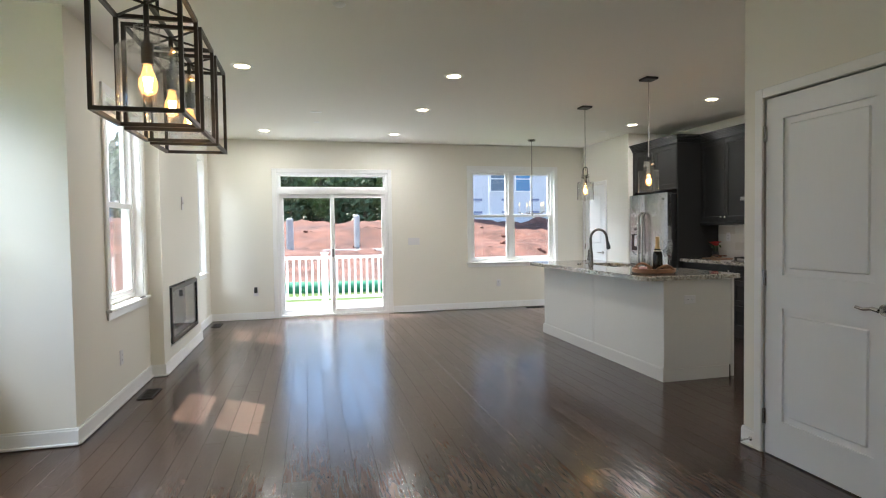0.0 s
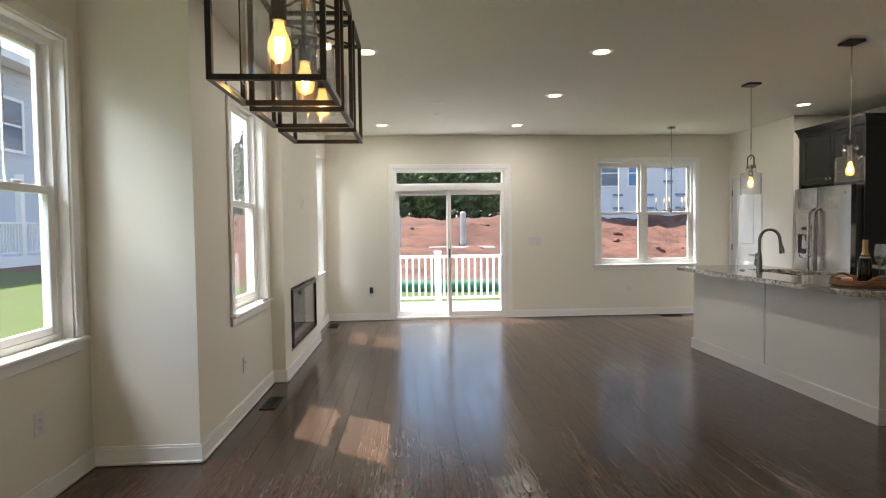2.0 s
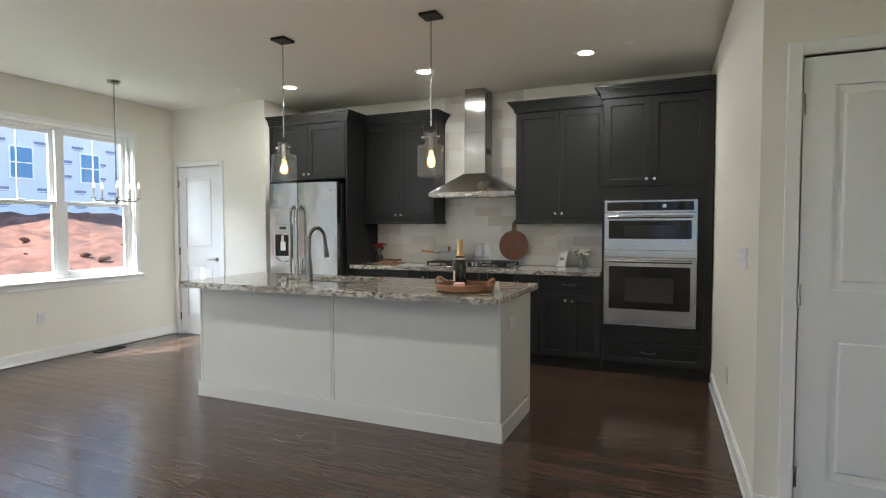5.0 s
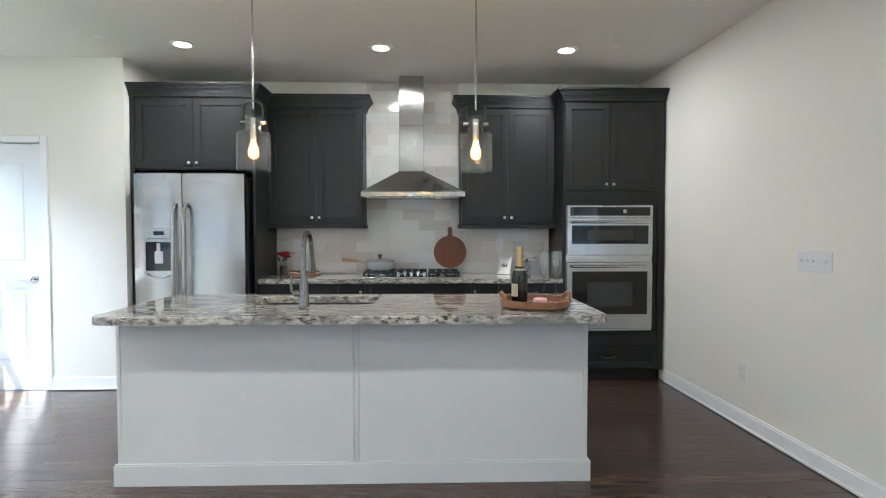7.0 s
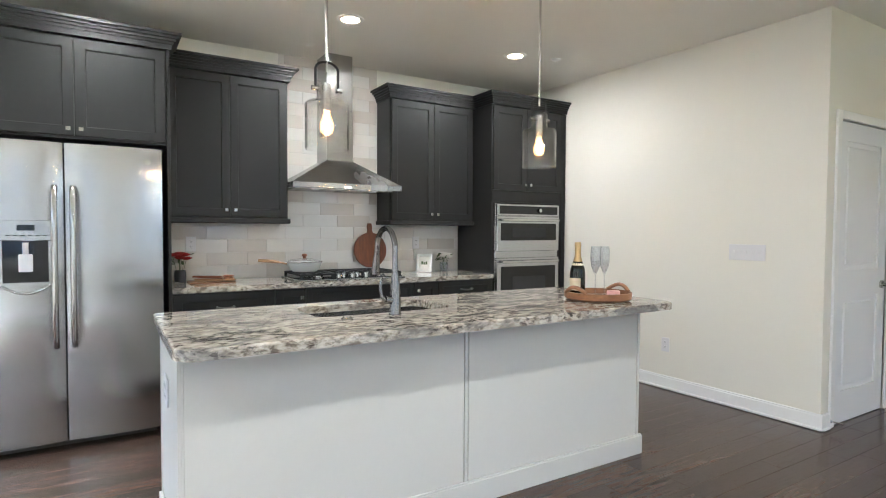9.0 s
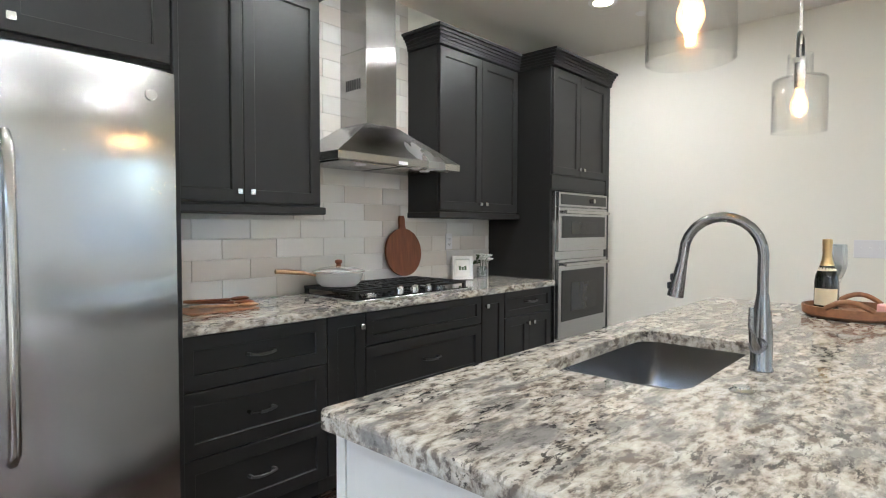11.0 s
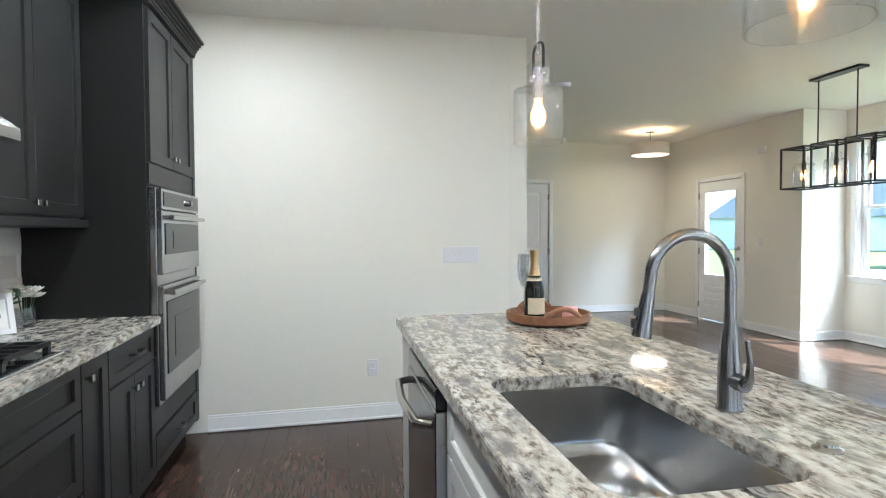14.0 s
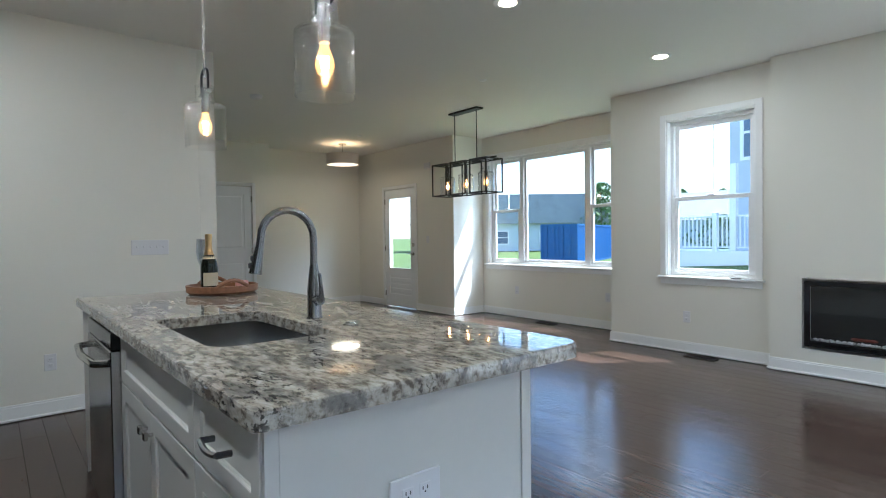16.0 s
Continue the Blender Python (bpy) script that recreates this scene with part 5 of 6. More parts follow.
for k in (-1, 0, 1):
    y = CY + k * 0.355
    e = 0.007
    cg = None
    for sz, z in ((-1, CB + e), (1, CT - e)):
        bm = bms()
        outer = [bm.verts.new((CX + sx * (CS + e), y + sy * (CS + e), z + sz * e)) for sx, sy in ((-1, -1), (1, -1), (1, 1), (-1, 1))]
        inner = [bm.verts.new((CX + sx * (CS - e), y + sy * (CS - e), z + sz * e)) for sx, sy in ((-1, -1), (1, -1), (1, 1), (-1, 1))]
        for k2 in range(4):
            bm.faces.new((outer[k2], outer[(k2 + 1) % 4], inner[(k2 + 1) % 4], inner[k2]))
        raised = bmesh.ops.extrude_face_region(bm, geom=bm.faces[:])
        bmesh.ops.translate(bm, verts=[v for v in raised["geom"] if isinstance(v, bmesh.types.BMVert)], vec=(0, 0, -2 * e * sz))
        ring = part("cage" if cg is None else "cage_ring", bm, M_BLACK, t if cg is None else cg)
        cg = cg or ring
    for sx in (-1, 1):
        for sy in (-1, 1):
            bm = bms()
            box(bm, CX + sx * CS - e, y + sy * CS - e, CB + 2 * e, CX + sx * CS + e, y + sy * CS + e, CT - 2 * e)
            part("upright", bm, M_BLACK, cg)
        bm = bms()
        rod(bm, (CX - CS, y - sx * CS, CT - e), (CX + CS, y + sx * CS, CT - e), 0.005, 6)
        part("cross_bar", bm, M_BLACK, cg)
    bm = bms()
    rod(bm, (CX, y, 1.977), (CX, y, CT), 0.009, 10)
    rod(bm, (CX, y, 1.912), (CX, y, 1.982), 0.02, 14)
    part("socket", bm, M_BLACK, cg, smooth=True)
    bm = bms()
    lathe(bm, (CX, y, 0), [(0.042, 2.037), (0.042, 1.984), (0.048, 1.974), (0.088, 1.970), (0.096, 1.960), (0.096, 1.747), (0.0925, 1.747), (0.0925, 1.958), (0.086, 1.966), (0.044, 1.971), (0.039, 1.984), (0.039, 2.037), (0.042, 2.037)], 40)
    part("shade", bm, M_SEED, cg, "clear seeded glass cylinder", True).visible_shadow = False
    bulb(t, CX, y, 1.912, 5.0)

# ---- breakfast chandelier ----
bx, by = 4.335, 8.53
t = thing("candle_chandelier", (bx, by, H), "slim nickel chandelier with a ring of candle lights", "chandelier")
bm = bms()
lathe(bm, (bx, by, H), [(0, -0.03), (0.05, -0.028), (0.062, -0.01), (0.062, -0.0005), (0, -0.0005)], 24)
part("canopy", bm, M_CHROME, t, smooth=True)
bm = bms()
rod(bm, (bx, by, 1.56), (bx, by, H - 0.02), 0.007, 10)
lathe(bm, (bx, by, 1.56), [(0, -0.02), (0.016, 0), (0.02, 0.02), (0.012, 0.05), (0, 0.05)], 14)
part("stem", bm, M_CHROME, t, smooth=True)
for k in range(5):
    a = radians(72 * k + 20)
    c, s = math.cos(a), math.sin(a)
    bm = bms()
    pipe(bm, [(bx, by, 1.585), (bx + 0.18 * c, by + 0.18 * s, 1.575), (bx + 0.2 * c, by + 0.2 * s, 1.60)], 0.006, 8)
    lathe(bm, (bx + 0.2 * c, by + 0.2 * s, 1.6), [(0, 0), (0.022, 0), (0.022, 0.008), (0, 0.008)], 14)
    ar = part("arm", bm, M_CHROME, t, smooth=True)
    bm = bms()
    rod(bm, (bx + 0.2 * c, by + 0.2 * s, 1.608), (bx + 0.2 * c, by + 0.2 * s, 1.70), 0.011, 12)
    part("candle_sleeve", bm, M_CERAM, ar, smooth=True)
    bm = bms()
    lathe(bm, (bx + 0.2 * c, by + 0.2 * s, 1.70), [(0.008, 0), (0.013, 0.02), (0.01, 0.045), (0, 0.075)], 12)
    part("candle_bulb", bm, M_DIFF, ar, "small glowing flame bulb", True)

# ---- entry drum light ----
ex, ey = 0.36, -0.24
t = thing("drum_light", (ex, ey, H), "semi-flush drum ceiling light with a linen shade, lit", "ceiling light")
bm = bms()
lathe(bm, (ex, ey, H), [(0, -0.025), (0.065, -0.02), (0.065, -0.0005), (0, -0.0005)], 24)
rod(bm, (ex, ey, 2.50), (ex, ey, H - 0.02), 0.008)
part("canopy", bm, M_CHROME, t, smooth=True)
bm = bms()
lathe(bm, (ex, ey, 2.41), [(0.255, 0), (0.26, 0), (0.26, 0.17), (0.255, 0.17), (0.255, 0)], 48)
part("shade", bm, M_SHADE, t, "white linen drum shade", True)
bm = bms()
lathe(bm, (ex, ey, 2.415), [(0, 0), (0.2535, 0), (0.2535, 0.004), (0, 0.004)], 48)
part("diffuser", bm, M_DIFF, t, "glowing frosted diffuser")
l = new("drum_lamp", bpy.data.lights.new("drum_lamp", "POINT"))
l.data.energy, l.data.color, l.data.shadow_soft_size = 0.75, (1.0, 0.72, 0.42), 0.04
l.location = (ex, ey, 2.56)
l = new("drum_downlight", bpy.data.lights.new("drum_downlight", "AREA"))
l.data.shape, l.data.size, l.data.energy, l.data.color = "DISK", 0.48, 1.6, (1.0, 0.80, 0.56)
l.matrix_world = pose(ex, ey, 2.408)

# ---- ceiling and wall fittings ----
def sprinkler(x, y):
    bm = bms()
    lathe(bm, (x, y, H), [(0, -0.012), (0.03, -0.010), (0.042, -0.0005), (0, -0.0005)], 20)
    solid("sprinkler_cover", bm, M_TRIM, "round white fire sprinkler cover on the ceiling", "sprinkler", group="sprinklers", smooth=True)


for x, y in ((0.99, 7.65), (5.10, 7.66), (1.067, 3.84), (0.50, 0.54), (5.178, 3.80)):
    sprinkler(x, y)
bm = bms()
lathe(bm, (2.62, 1.94, H), [(0, -0.035), (0.05, -0.035), (0.062, -0.022), (0.068, -0.0005), (0, -0.0005)], 28)
solid("smoke_detector", bm, M_PLATE, "round white smoke detector on the ceiling", "smoke detector", smooth=True)
t = thing("ceiling_vent", (0.97, 7.03, H), "small white ceiling speaker vent plate", "vent")
bm = bms()
box(bm, 0.90, 7.0, H - 0.006, 1.035, 7.06, H - 0.0005, 0.002)
part("plate", bm, M_TRIM, t)
plate(RW, 3.915, 1.157, kind="switch", wide=0.262, high=0.115, n=5)
plate(RW, 4.565, 0.37)
plate(SOUTH(YB), 2.53, 1.16, kind="switch", wide=0.19, high=0.115, n=3)
plate(SOUTH(YB), 3.99, 0.427)
plate(EAST(XL), 5.06, 0.366)
plate(EAST(XB), 3.72, 0.41)
plate(EAST(XB), 2.15, 0.40)
plate(WEST(XW - 0.0115), 6.51, 1.19)
plate(WEST(XW - 0.0115), 4.545, 1.187)
plate(NORTH(IY1), 4.17, 0.64, 0.0, wide=0.135, high=0.115, n=2)
plate(SOUTH(IY0), 4.045, 0.70, wide=0.115, high=0.072)
# slit outlet plate for cables, built here from the toggle plate
plate(EAST(BUMP), 6.80, 1.66, kind="switch", wide=0.075, high=0.14)
plate(EAST(XL), 0.78, 1.17, kind="switch", n=1)
t = thing("door_chime", (XL, 0.80, 2.35), "small white door chime box on the wall", "door chime")
bm = bms()
box(bm, XL + 0.0005, 0.73, 2.31, XL + 0.035, 0.87, 2.40, 0.005)
part("box", bm, M_PLATE, t)
t = thing("wall_outlet", (0.05, YB, 0.42), "wall outlet with a black plug-in adapter", "outlet")
bm = bms()
box(bm, 0.015, YB - 0.007, 0.36, 0.087, YB - 0.0005, 0.475, 0.002)
part("cover_plate", bm, M_PLATE, t)
bm = bms()
box(bm, 0.028, YB - 0.05, 0.41, 0.074, YB - 0.0075, 0.50, 0.006)
part("adapter", bm, M_DARKPLASTIC, t, "black plug-in adapter")
bm = bms()
box(bm, -0.575, 5.50, 0.7795, -0.552, 5.60, 0.789, 0.003)
solid("window_latch", bm, M_DARKPLASTIC, "small black clip lying on the window sill", "clip")


def register(x0, y0, x1, y1):
    t = thing("floor_vent", ((x0 + x1) / 2, (y0 + y1) / 2, 0), "brown metal floor register set in the planks", "vent", "floor vents")
    bm = bms()
    box(bm, x0, y0, 0.0025, x1, y0 + 0.018, 0.008)
    box(bm, x0, y1 - 0.018, 0.0025, x1, y1, 0.008)
    box(bm, x0, y0 + 0.018, 0.0025, x0 + 0.018, y1 - 0.018, 0.008)
    box(bm, x1 - 0.018, y0 + 0.018, 0.0025, x1, y1 - 0.018, 0.008)
    part("frame", bm, M_IRON, t)
    long_y = y1 - y0 > x1 - x0
    n = 14
    for k in range(n):
        bm = bms()
        f = 0.02 + (k + 0.5) / n * ((y1 - y0 if long_y else x1 - x0) - 0.04)
        if long_y:
            box(bm, x0 + 0.018, y0 + f - 0.004, 0.0025, x1 - 0.018, y0 + f + 0.004, 0.007)
        else:
            box(bm, x0 + f - 0.004, y0 + 0.018, 0.0025, x0 + f + 0.004, y1 - 0.018, 0.007)
        part("slat", bm, M_IRON, t)


register(-0.52, 5.12, -0.40, 5.42)
register(-0.52, 8.62, -0.40, 8.92)
register(4.45, 9.0, 4.75, 9.12)
register(-1.1, 2.7, -0.98, 3.0)

# ---- fireplace ----
F0, F1, FB, FT = 6.15, 7.43, 0.245, 0.80
t = thing("electric_fireplace", (BUMP, 6.79, FB), "black framed linear electric fireplace set in the wall", "fireplace")
bm = bms()
f = 0.042
for a in ((F0, FB, F1, FB + f), (F0, FT - f, F1, FT), (F0, FB + f, F0 + f, FT - f), (F1 - f, FB + f, F1, FT - f)):
    box(bm, BUMP + 0.0005, a[0], a[1], BUMP + 0.018, a[2], a[3], 0.002)
part("frame", bm, M_GLOSSBLACK, t)
bm = bms()
box(bm, XL + 0.002, F0 + 0.01, FB + 0.01, XL + 0.006, F1 - 0.01, FT - 0.01)
box(bm, XL + 0.006, F0 + 0.01, FB + 0.01, BUMP - 0.001, F1 - 0.01, FB + 0.05)
part("firebox", bm, M_FBACK, t)
bm = bms()
rnd = random.Random(3)
for k in range(120):
    y = rnd.uniform(F0 + 0.05, F1 - 0.05)
    bmesh.ops.create_icosphere(bm, subdivisions=1, radius=rnd.uniform(0.008, 0.015), matrix=Matrix.Translation((rnd.uniform(XL + 0.05, BUMP - 0.012), y, FB + 0.058)) @ Euler((k, k * 2, 0)).to_matrix().to_4x4() @ Matrix.Diagonal((1, 1.3, 0.8, 1)))
part("crystal_bed", bm, M_FBED, t, "pale glass crystals")
bm = bms()
for k in range(9):
    y = rnd.uniform(F0 + 0.15, F1 - 0.15)
    bmesh.ops.create_icosphere(bm, subdivisions=1, radius=0.02, matrix=Matrix.Translation((XL + 0.03, y, FB + 0.085)) @ Matrix.Diagonal((0.6, 1.6, 0.7, 1)))
part("ember_bed", bm, M_EMBER, t, "faint orange embers")
bm = bms()
box(bm, BUMP - 0.0008, F0 + f, FB + f, BUMP + 0.003, F1 - f, FT - f)
pane("glass_front", bm, t)

# ---- outdoors ----
def ground_z(x, y):
    z = -0.25
    if x < -2:
        z += 0.75 * min(1, (-2 - x) / 9) if y > 1 else 0.75 * min(1, (-2 - x) / 9) * max(0, 1 - (1 - y) / 6) - 0.42 * min(1, (1 - y) / 9)
    if y > 18:
        hill = 2.0 * min(1, max(0, (y - 24) / 16)) ** 1.1 + 0.3 * min(1, (y - 18) / 6)
        n = noise.noise(Vector((x * 0.22, y * 0.22, 0))) * 0.55 + noise.noise(Vector((x * 0.8, y * 0.8, 4))) * 0.4 + noise.noise(Vector((x * 1.7, y * 1.1, 9))) * 0.26
        side = 1.0 - 0.45 * min(1, max(0, (-x - 6) / 12))
        z += (hill * (1 + 0.15 * noise.noise(Vector((x * 0.06, 2, 0)))) + n * min(1, (y - 18) / 4)) * side
    return z


bm = bms()
xs = [-400, -150, -80] + [-50 + 2 * k for k in range(16)] + [-18 + 0.8 * k for k in range(70)] + [40, 48, 60, 90, 160, 400]
ys = [-400, -150, -80, -50, -40, -32, -26, -22, -18, -15, -12, -9, -6, -3, 0, 3, 6, 9] + [10.5 + 0.75 * k for k in range(52)] + [52, 56, 62, 75, 100, 160, 400]
grid = [[bm.verts.new((x, y, ground_z(x, y))) for y in ys] for x in xs]
faces = []
for i in range(len(xs) - 1):
    for j in range(len(ys) - 1):
        fc = bm.faces.new((grid[i][j], grid[i + 1][j], grid[i + 1][j + 1], grid[i][j + 1]))
        fc.material_index = 1 if ys[j] > 15.4 and xs[i] > -13 else 0
ground = solid("ground", bm, M_GRASS, "mown green lawn meeting graded red clay", "ground", "structure", smooth=True)
ground.data.materials.append(M_DIRT)

bm = bms()
box(bm, -1.6, 9.36, -0.16, 2.6, 11.5, -0.04)
solid("deck", bm, M_CONC, "pale composite deck outside the patio door", "deck", "structure")


def railing(name, p0, p1, posts, label, z=0.0, h=0.9, gap=0.115):
    t = thing(name, p0, label, "railing")
    p0, p1 = Vector(p0), Vector(p1)
    d = (p1 - p0)
    L = d.length
    a = math.atan2(d.y, d.x)
    m = Matrix.Translation(p0) @ Matrix.Rotation(a, 4, "Z")
    for nm, z0, z1, w in (("top_rail", h - 0.05, h, 0.045), ("bottom_rail", 0.07, 0.115, 0.025)):
        bm = bms()
        box(bm, 0, -w, z0, L, w, z1, 0.006)
        part(nm, bm, M_VINYL, t, m=m)
    for k in range(posts):
        u = L * k / (posts - 1)
        bm = bms()
        box(bm, u - 0.06, -0.06, -0.02, u + 0.06, 0.06, h + 0.05)
        box(bm, u - 0.075, -0.075, h + 0.05, u + 0.075, 0.075, h + 0.08, 0.01)
        part("post", bm, M_VINYL, t, m=m)
    me = None
    n = int(L / gap)
    for k in range(1, n):
        u = L * k / n
        if me is None:
            bm = bms()
            box(bm, -0.018, -0.018, 0.115, 0.018, 0.018, h - 0.05)
            me = finish("baluster", bm, M_VINYL)
        ob = new("baluster", me)
        ob.parent = t
        ob.matrix_basis = Matrix.Rotation(a, 4, "Z") @ Matrix.Translation((u, 0, 0))


railing("deck_railing", (-1.45, 11.35, -0.04), (2.45, 11.35, -0.04), 4, "white vinyl deck railing with square balusters")
railing("deck_railing", (-1.45, 9.5, -0.04), (-1.45, 11.25, -0.04), 2, "white vinyl deck railing with square balusters")

bm = bms()
pipe(bm, [(-3 + 0.6 * k, 15.2 + 0.25 * math.sin(k * 0.5), ground_z(-3 + 0.6 * k, 15.2) + 0.12) for k in range(65)], 0.17, 10)
solid("silt_sock", bm, M_SOCK, "long green erosion-control sock on the grass", "silt sock", smooth=True)
rnd = random.Random(9)
for k in range(70):
    x, y = rnd.uniform(-12, 22), rnd.uniform(16.5, 36)
    r = rnd.uniform(0.06, 0.2)
    bm = bms()
    bmesh.ops.create_icosphere(bm, subdivisions=2, radius=r, matrix=Matrix.Translation((x, y, ground_z(x, y) + r * 0.3)) @ Matrix.Diagonal((1.4, 1, 0.7, 1)))
    for v in bm.verts:
        v.co += v.normal * noise.noise(v.co * 4) * 0.12
    solid("clay_clod", bm, M_DIRT, "lump of red clay on graded earth", "rock", group="clay clods", smooth=True)
for x, y, w, d, h in ((-4.5, 27.5, 2.2, 1.0, 0.5), (1.5, 28.5, 3.4, 0.5, 0.35), (3.2, 29.5, 0.3, 0.3, 1.6), (-0.2, 28.5, 0.35, 0.35, 1.5)):
    bm = bms()
    box(bm, x, y, ground_z(x, y) - 0.2, x + w, y + d, ground_z(x, y) + h, 0.08)
    solid("building_material", bm, M_FENCE, "grey stack of building material on the clay", "building material", group="site materials")


# neighbour's house
def house_window(parent, m, u0, u1, z0, z1, glass=None):
    bm = bms()
    c = 0.1
    box(bm, u0 - c, 0.0, z0 - c, u0, 0.05, z1 + c)
    box(bm, u1, 0.0, z0 - c, u1 + c, 0.05, z1 + c)
    box(bm, u0, 0.0, z1, u1, 0.05, z1 + c)
    box(bm, u0, 0.0, z0 - c, u1, 0.05, z0)
    n = 2 if u1 - u0 > 1.3 else 1
    for k in range(1, n):
        u = u0 + (u1 - u0) * k / n
        box(bm, u - 0.06, 0.0, z0, u + 0.06, 0.045, z1)
    box(bm, u0, 0.005, (z0 + z1) / 2 - 0.035, u1, 0.04, (z0 + z1) / 2 + 0.035)
    w = part("window", bm, M_VINYL, parent, m=m)
    bm = bms()
    box(bm, u0, 0.002, z0, u1, 0.02, z1)
    part("pane", bm, glass or M_HWIN, w, m=m)


def siding(bm, u0, u1, z0, z1, step=0.115, w=0.0):
    n = int((z1 - z0) / step)
    for k in range(n):
        z = z0 + k * step
        vs = [bm.verts.new(v) for v in ((u0, w + 0.018, z), (u1, w + 0.018, z), (u1, w + 0.002, z + step), (u0, w + 0.002, z + step))]
        bm.faces.new(vs)
        vs = [bm.verts.new(v) for v in ((u0, w + 0.018, z), (u1, w + 0.018, z), (u1, w + 0.002, z), (u0, w + 0.002, z))]
        bm.faces.new(vs)


t = thing("neighbour_house", (-17, 11, 0.3), "two-storey house with pale lap siding and grey roof", "house")
bm = bms()
box(bm, -22, 0.6, -0.5, -12.02, 26, 6.7)
part("wall", bm, M_SIDING, t)
bm = bms()
siding(bm, 0.6, 26, 0.6, 6.6)
part("siding", bm, M_SIDING, t, m=EAST(-12.02))
bm = bms()
siding(bm, -22, -12.02, 0.6, 6.6)
part("siding", bm, M_SIDING, t, m=SOUTH(0.6))
bm = bms()
prism(bm, [(-0.7, 0), (10.7, 0), (5.0, 3.2)], -0.0, 26.6)
part("roof", bm, M_SHINGLE, t, m=Matrix.Translation((-22, 0.3, 6.85)) @ Matrix.Rotation(radians(90), 4, "X") @ Matrix.Diagonal((1, 1, -1, 1)))
bm = bms()
box(bm, -11.98, 0.3, 6.62, -11.3, 26.9, 6.84)
part("eave", bm, M_VINYL, t)
hm = EAST(-12.0)
for a in ((1.0, 2.4, 3.4, 4.8), (16.3, 17.3, 4.05, 5.6), (17.9, 19.8, 4.05, 5.6), (14.6, 15.8, 1.45, 2.85), (8.0, 9.8, 4.05, 5.6), (8.0, 9.8, 1.45, 2.9), (3.4, 4.6, 1.0, 2.7)):
    house_window(t, hm, *a)
bm = bms()
box(bm, -0.0, 0.0, 0.0, 0.16, 0.16, 2.3)
part("porch_post", bm, M_VINYL, t, m=Matrix.Translation((-10.5, 1.3, 0.75)))
bm = bms()
box(bm, -0.0, 0.0, 0.0, 0.16, 0.16, 2.3)
part("porch_post", bm, M_VINYL, t, m=Matrix.Translation((-10.5, 17.2, 0.75)))
for y0, y1 in ((-1.2, 5.0), (16.2, 21.0)):
    bm = bms()
    box(bm, -12.0, y0, 0.2, -10.3, y1, 0.74)
    part("porch_floor", bm, M_VINYL, t)
railing("porch_railing", (-10.4, -1.1, 0.74), (-10.4, 4.9, 0.74), 4, "white vinyl porch railing", h=0.95)
railing("porch_railing", (-10.4, 16.3, 0.74), (-10.4, 20.9, 0.74), 3, "white vinyl porch railing", h=0.95)

# house under construction beyond the dining window
t = thing("unfinished_house", (18, 44, 2), "unfinished house wrapped in white building paper", "house")
bm = bms()
box(bm, 9.0, 40.0, 1.0, 40, 52, 10.6)
part("wall", bm, M_WRAP, t)
wm = SOUTH(39.99)
bm = bms()
rnd = random.Random(2)
for z in [2.6 + 0.95 * k for k in range(8)]:
    x = 9.6 + rnd.uniform(0, 1)
    while x < 38:
        box(bm, x, 0.0, z, x + 0.75, 0.01, z + 0.16)
        box(bm, x + 0.1, 0.0, z - 0.1, x + 0.65, 0.01, z - 0.06)
        x += 2.3
part("printed_bars", bm, M_INK, t, m=wm)
bm = bms()
for x in (12.2, 17.5, 23.0):
    box(bm, x, 0.0, 2.2, x + 0.05, 0.012, 10.5)
part("seam_tape", bm, M_VINYL, t, m=wm)
for x in (10.4, 14.3, 16.3, 20.6, 24.8, 28.0):
    house_window(t, wm, x, x + 1.2, 7.5, 9.3, M_FILM)
    house_window(t, wm, x, x + 1.2, 4.3, 6.1, M_HWIN if x < 15 else M_FILM)
bm = bms()
box(bm, 8.4, 39.2, 10.6, 40.6, 52.6, 10.95)
part("eave", bm, M_OSB, t)
bm = bms()
prism(bm, [(8.4, 0), (40.6, 0), (36, 4), (13, 4)], 0, 13)
part("roof", bm, M_SHINGLE, t, m=Matrix.Translation((0, 52.4, 10.95)) @ Matrix.Rotation(radians(90), 4, "X"))

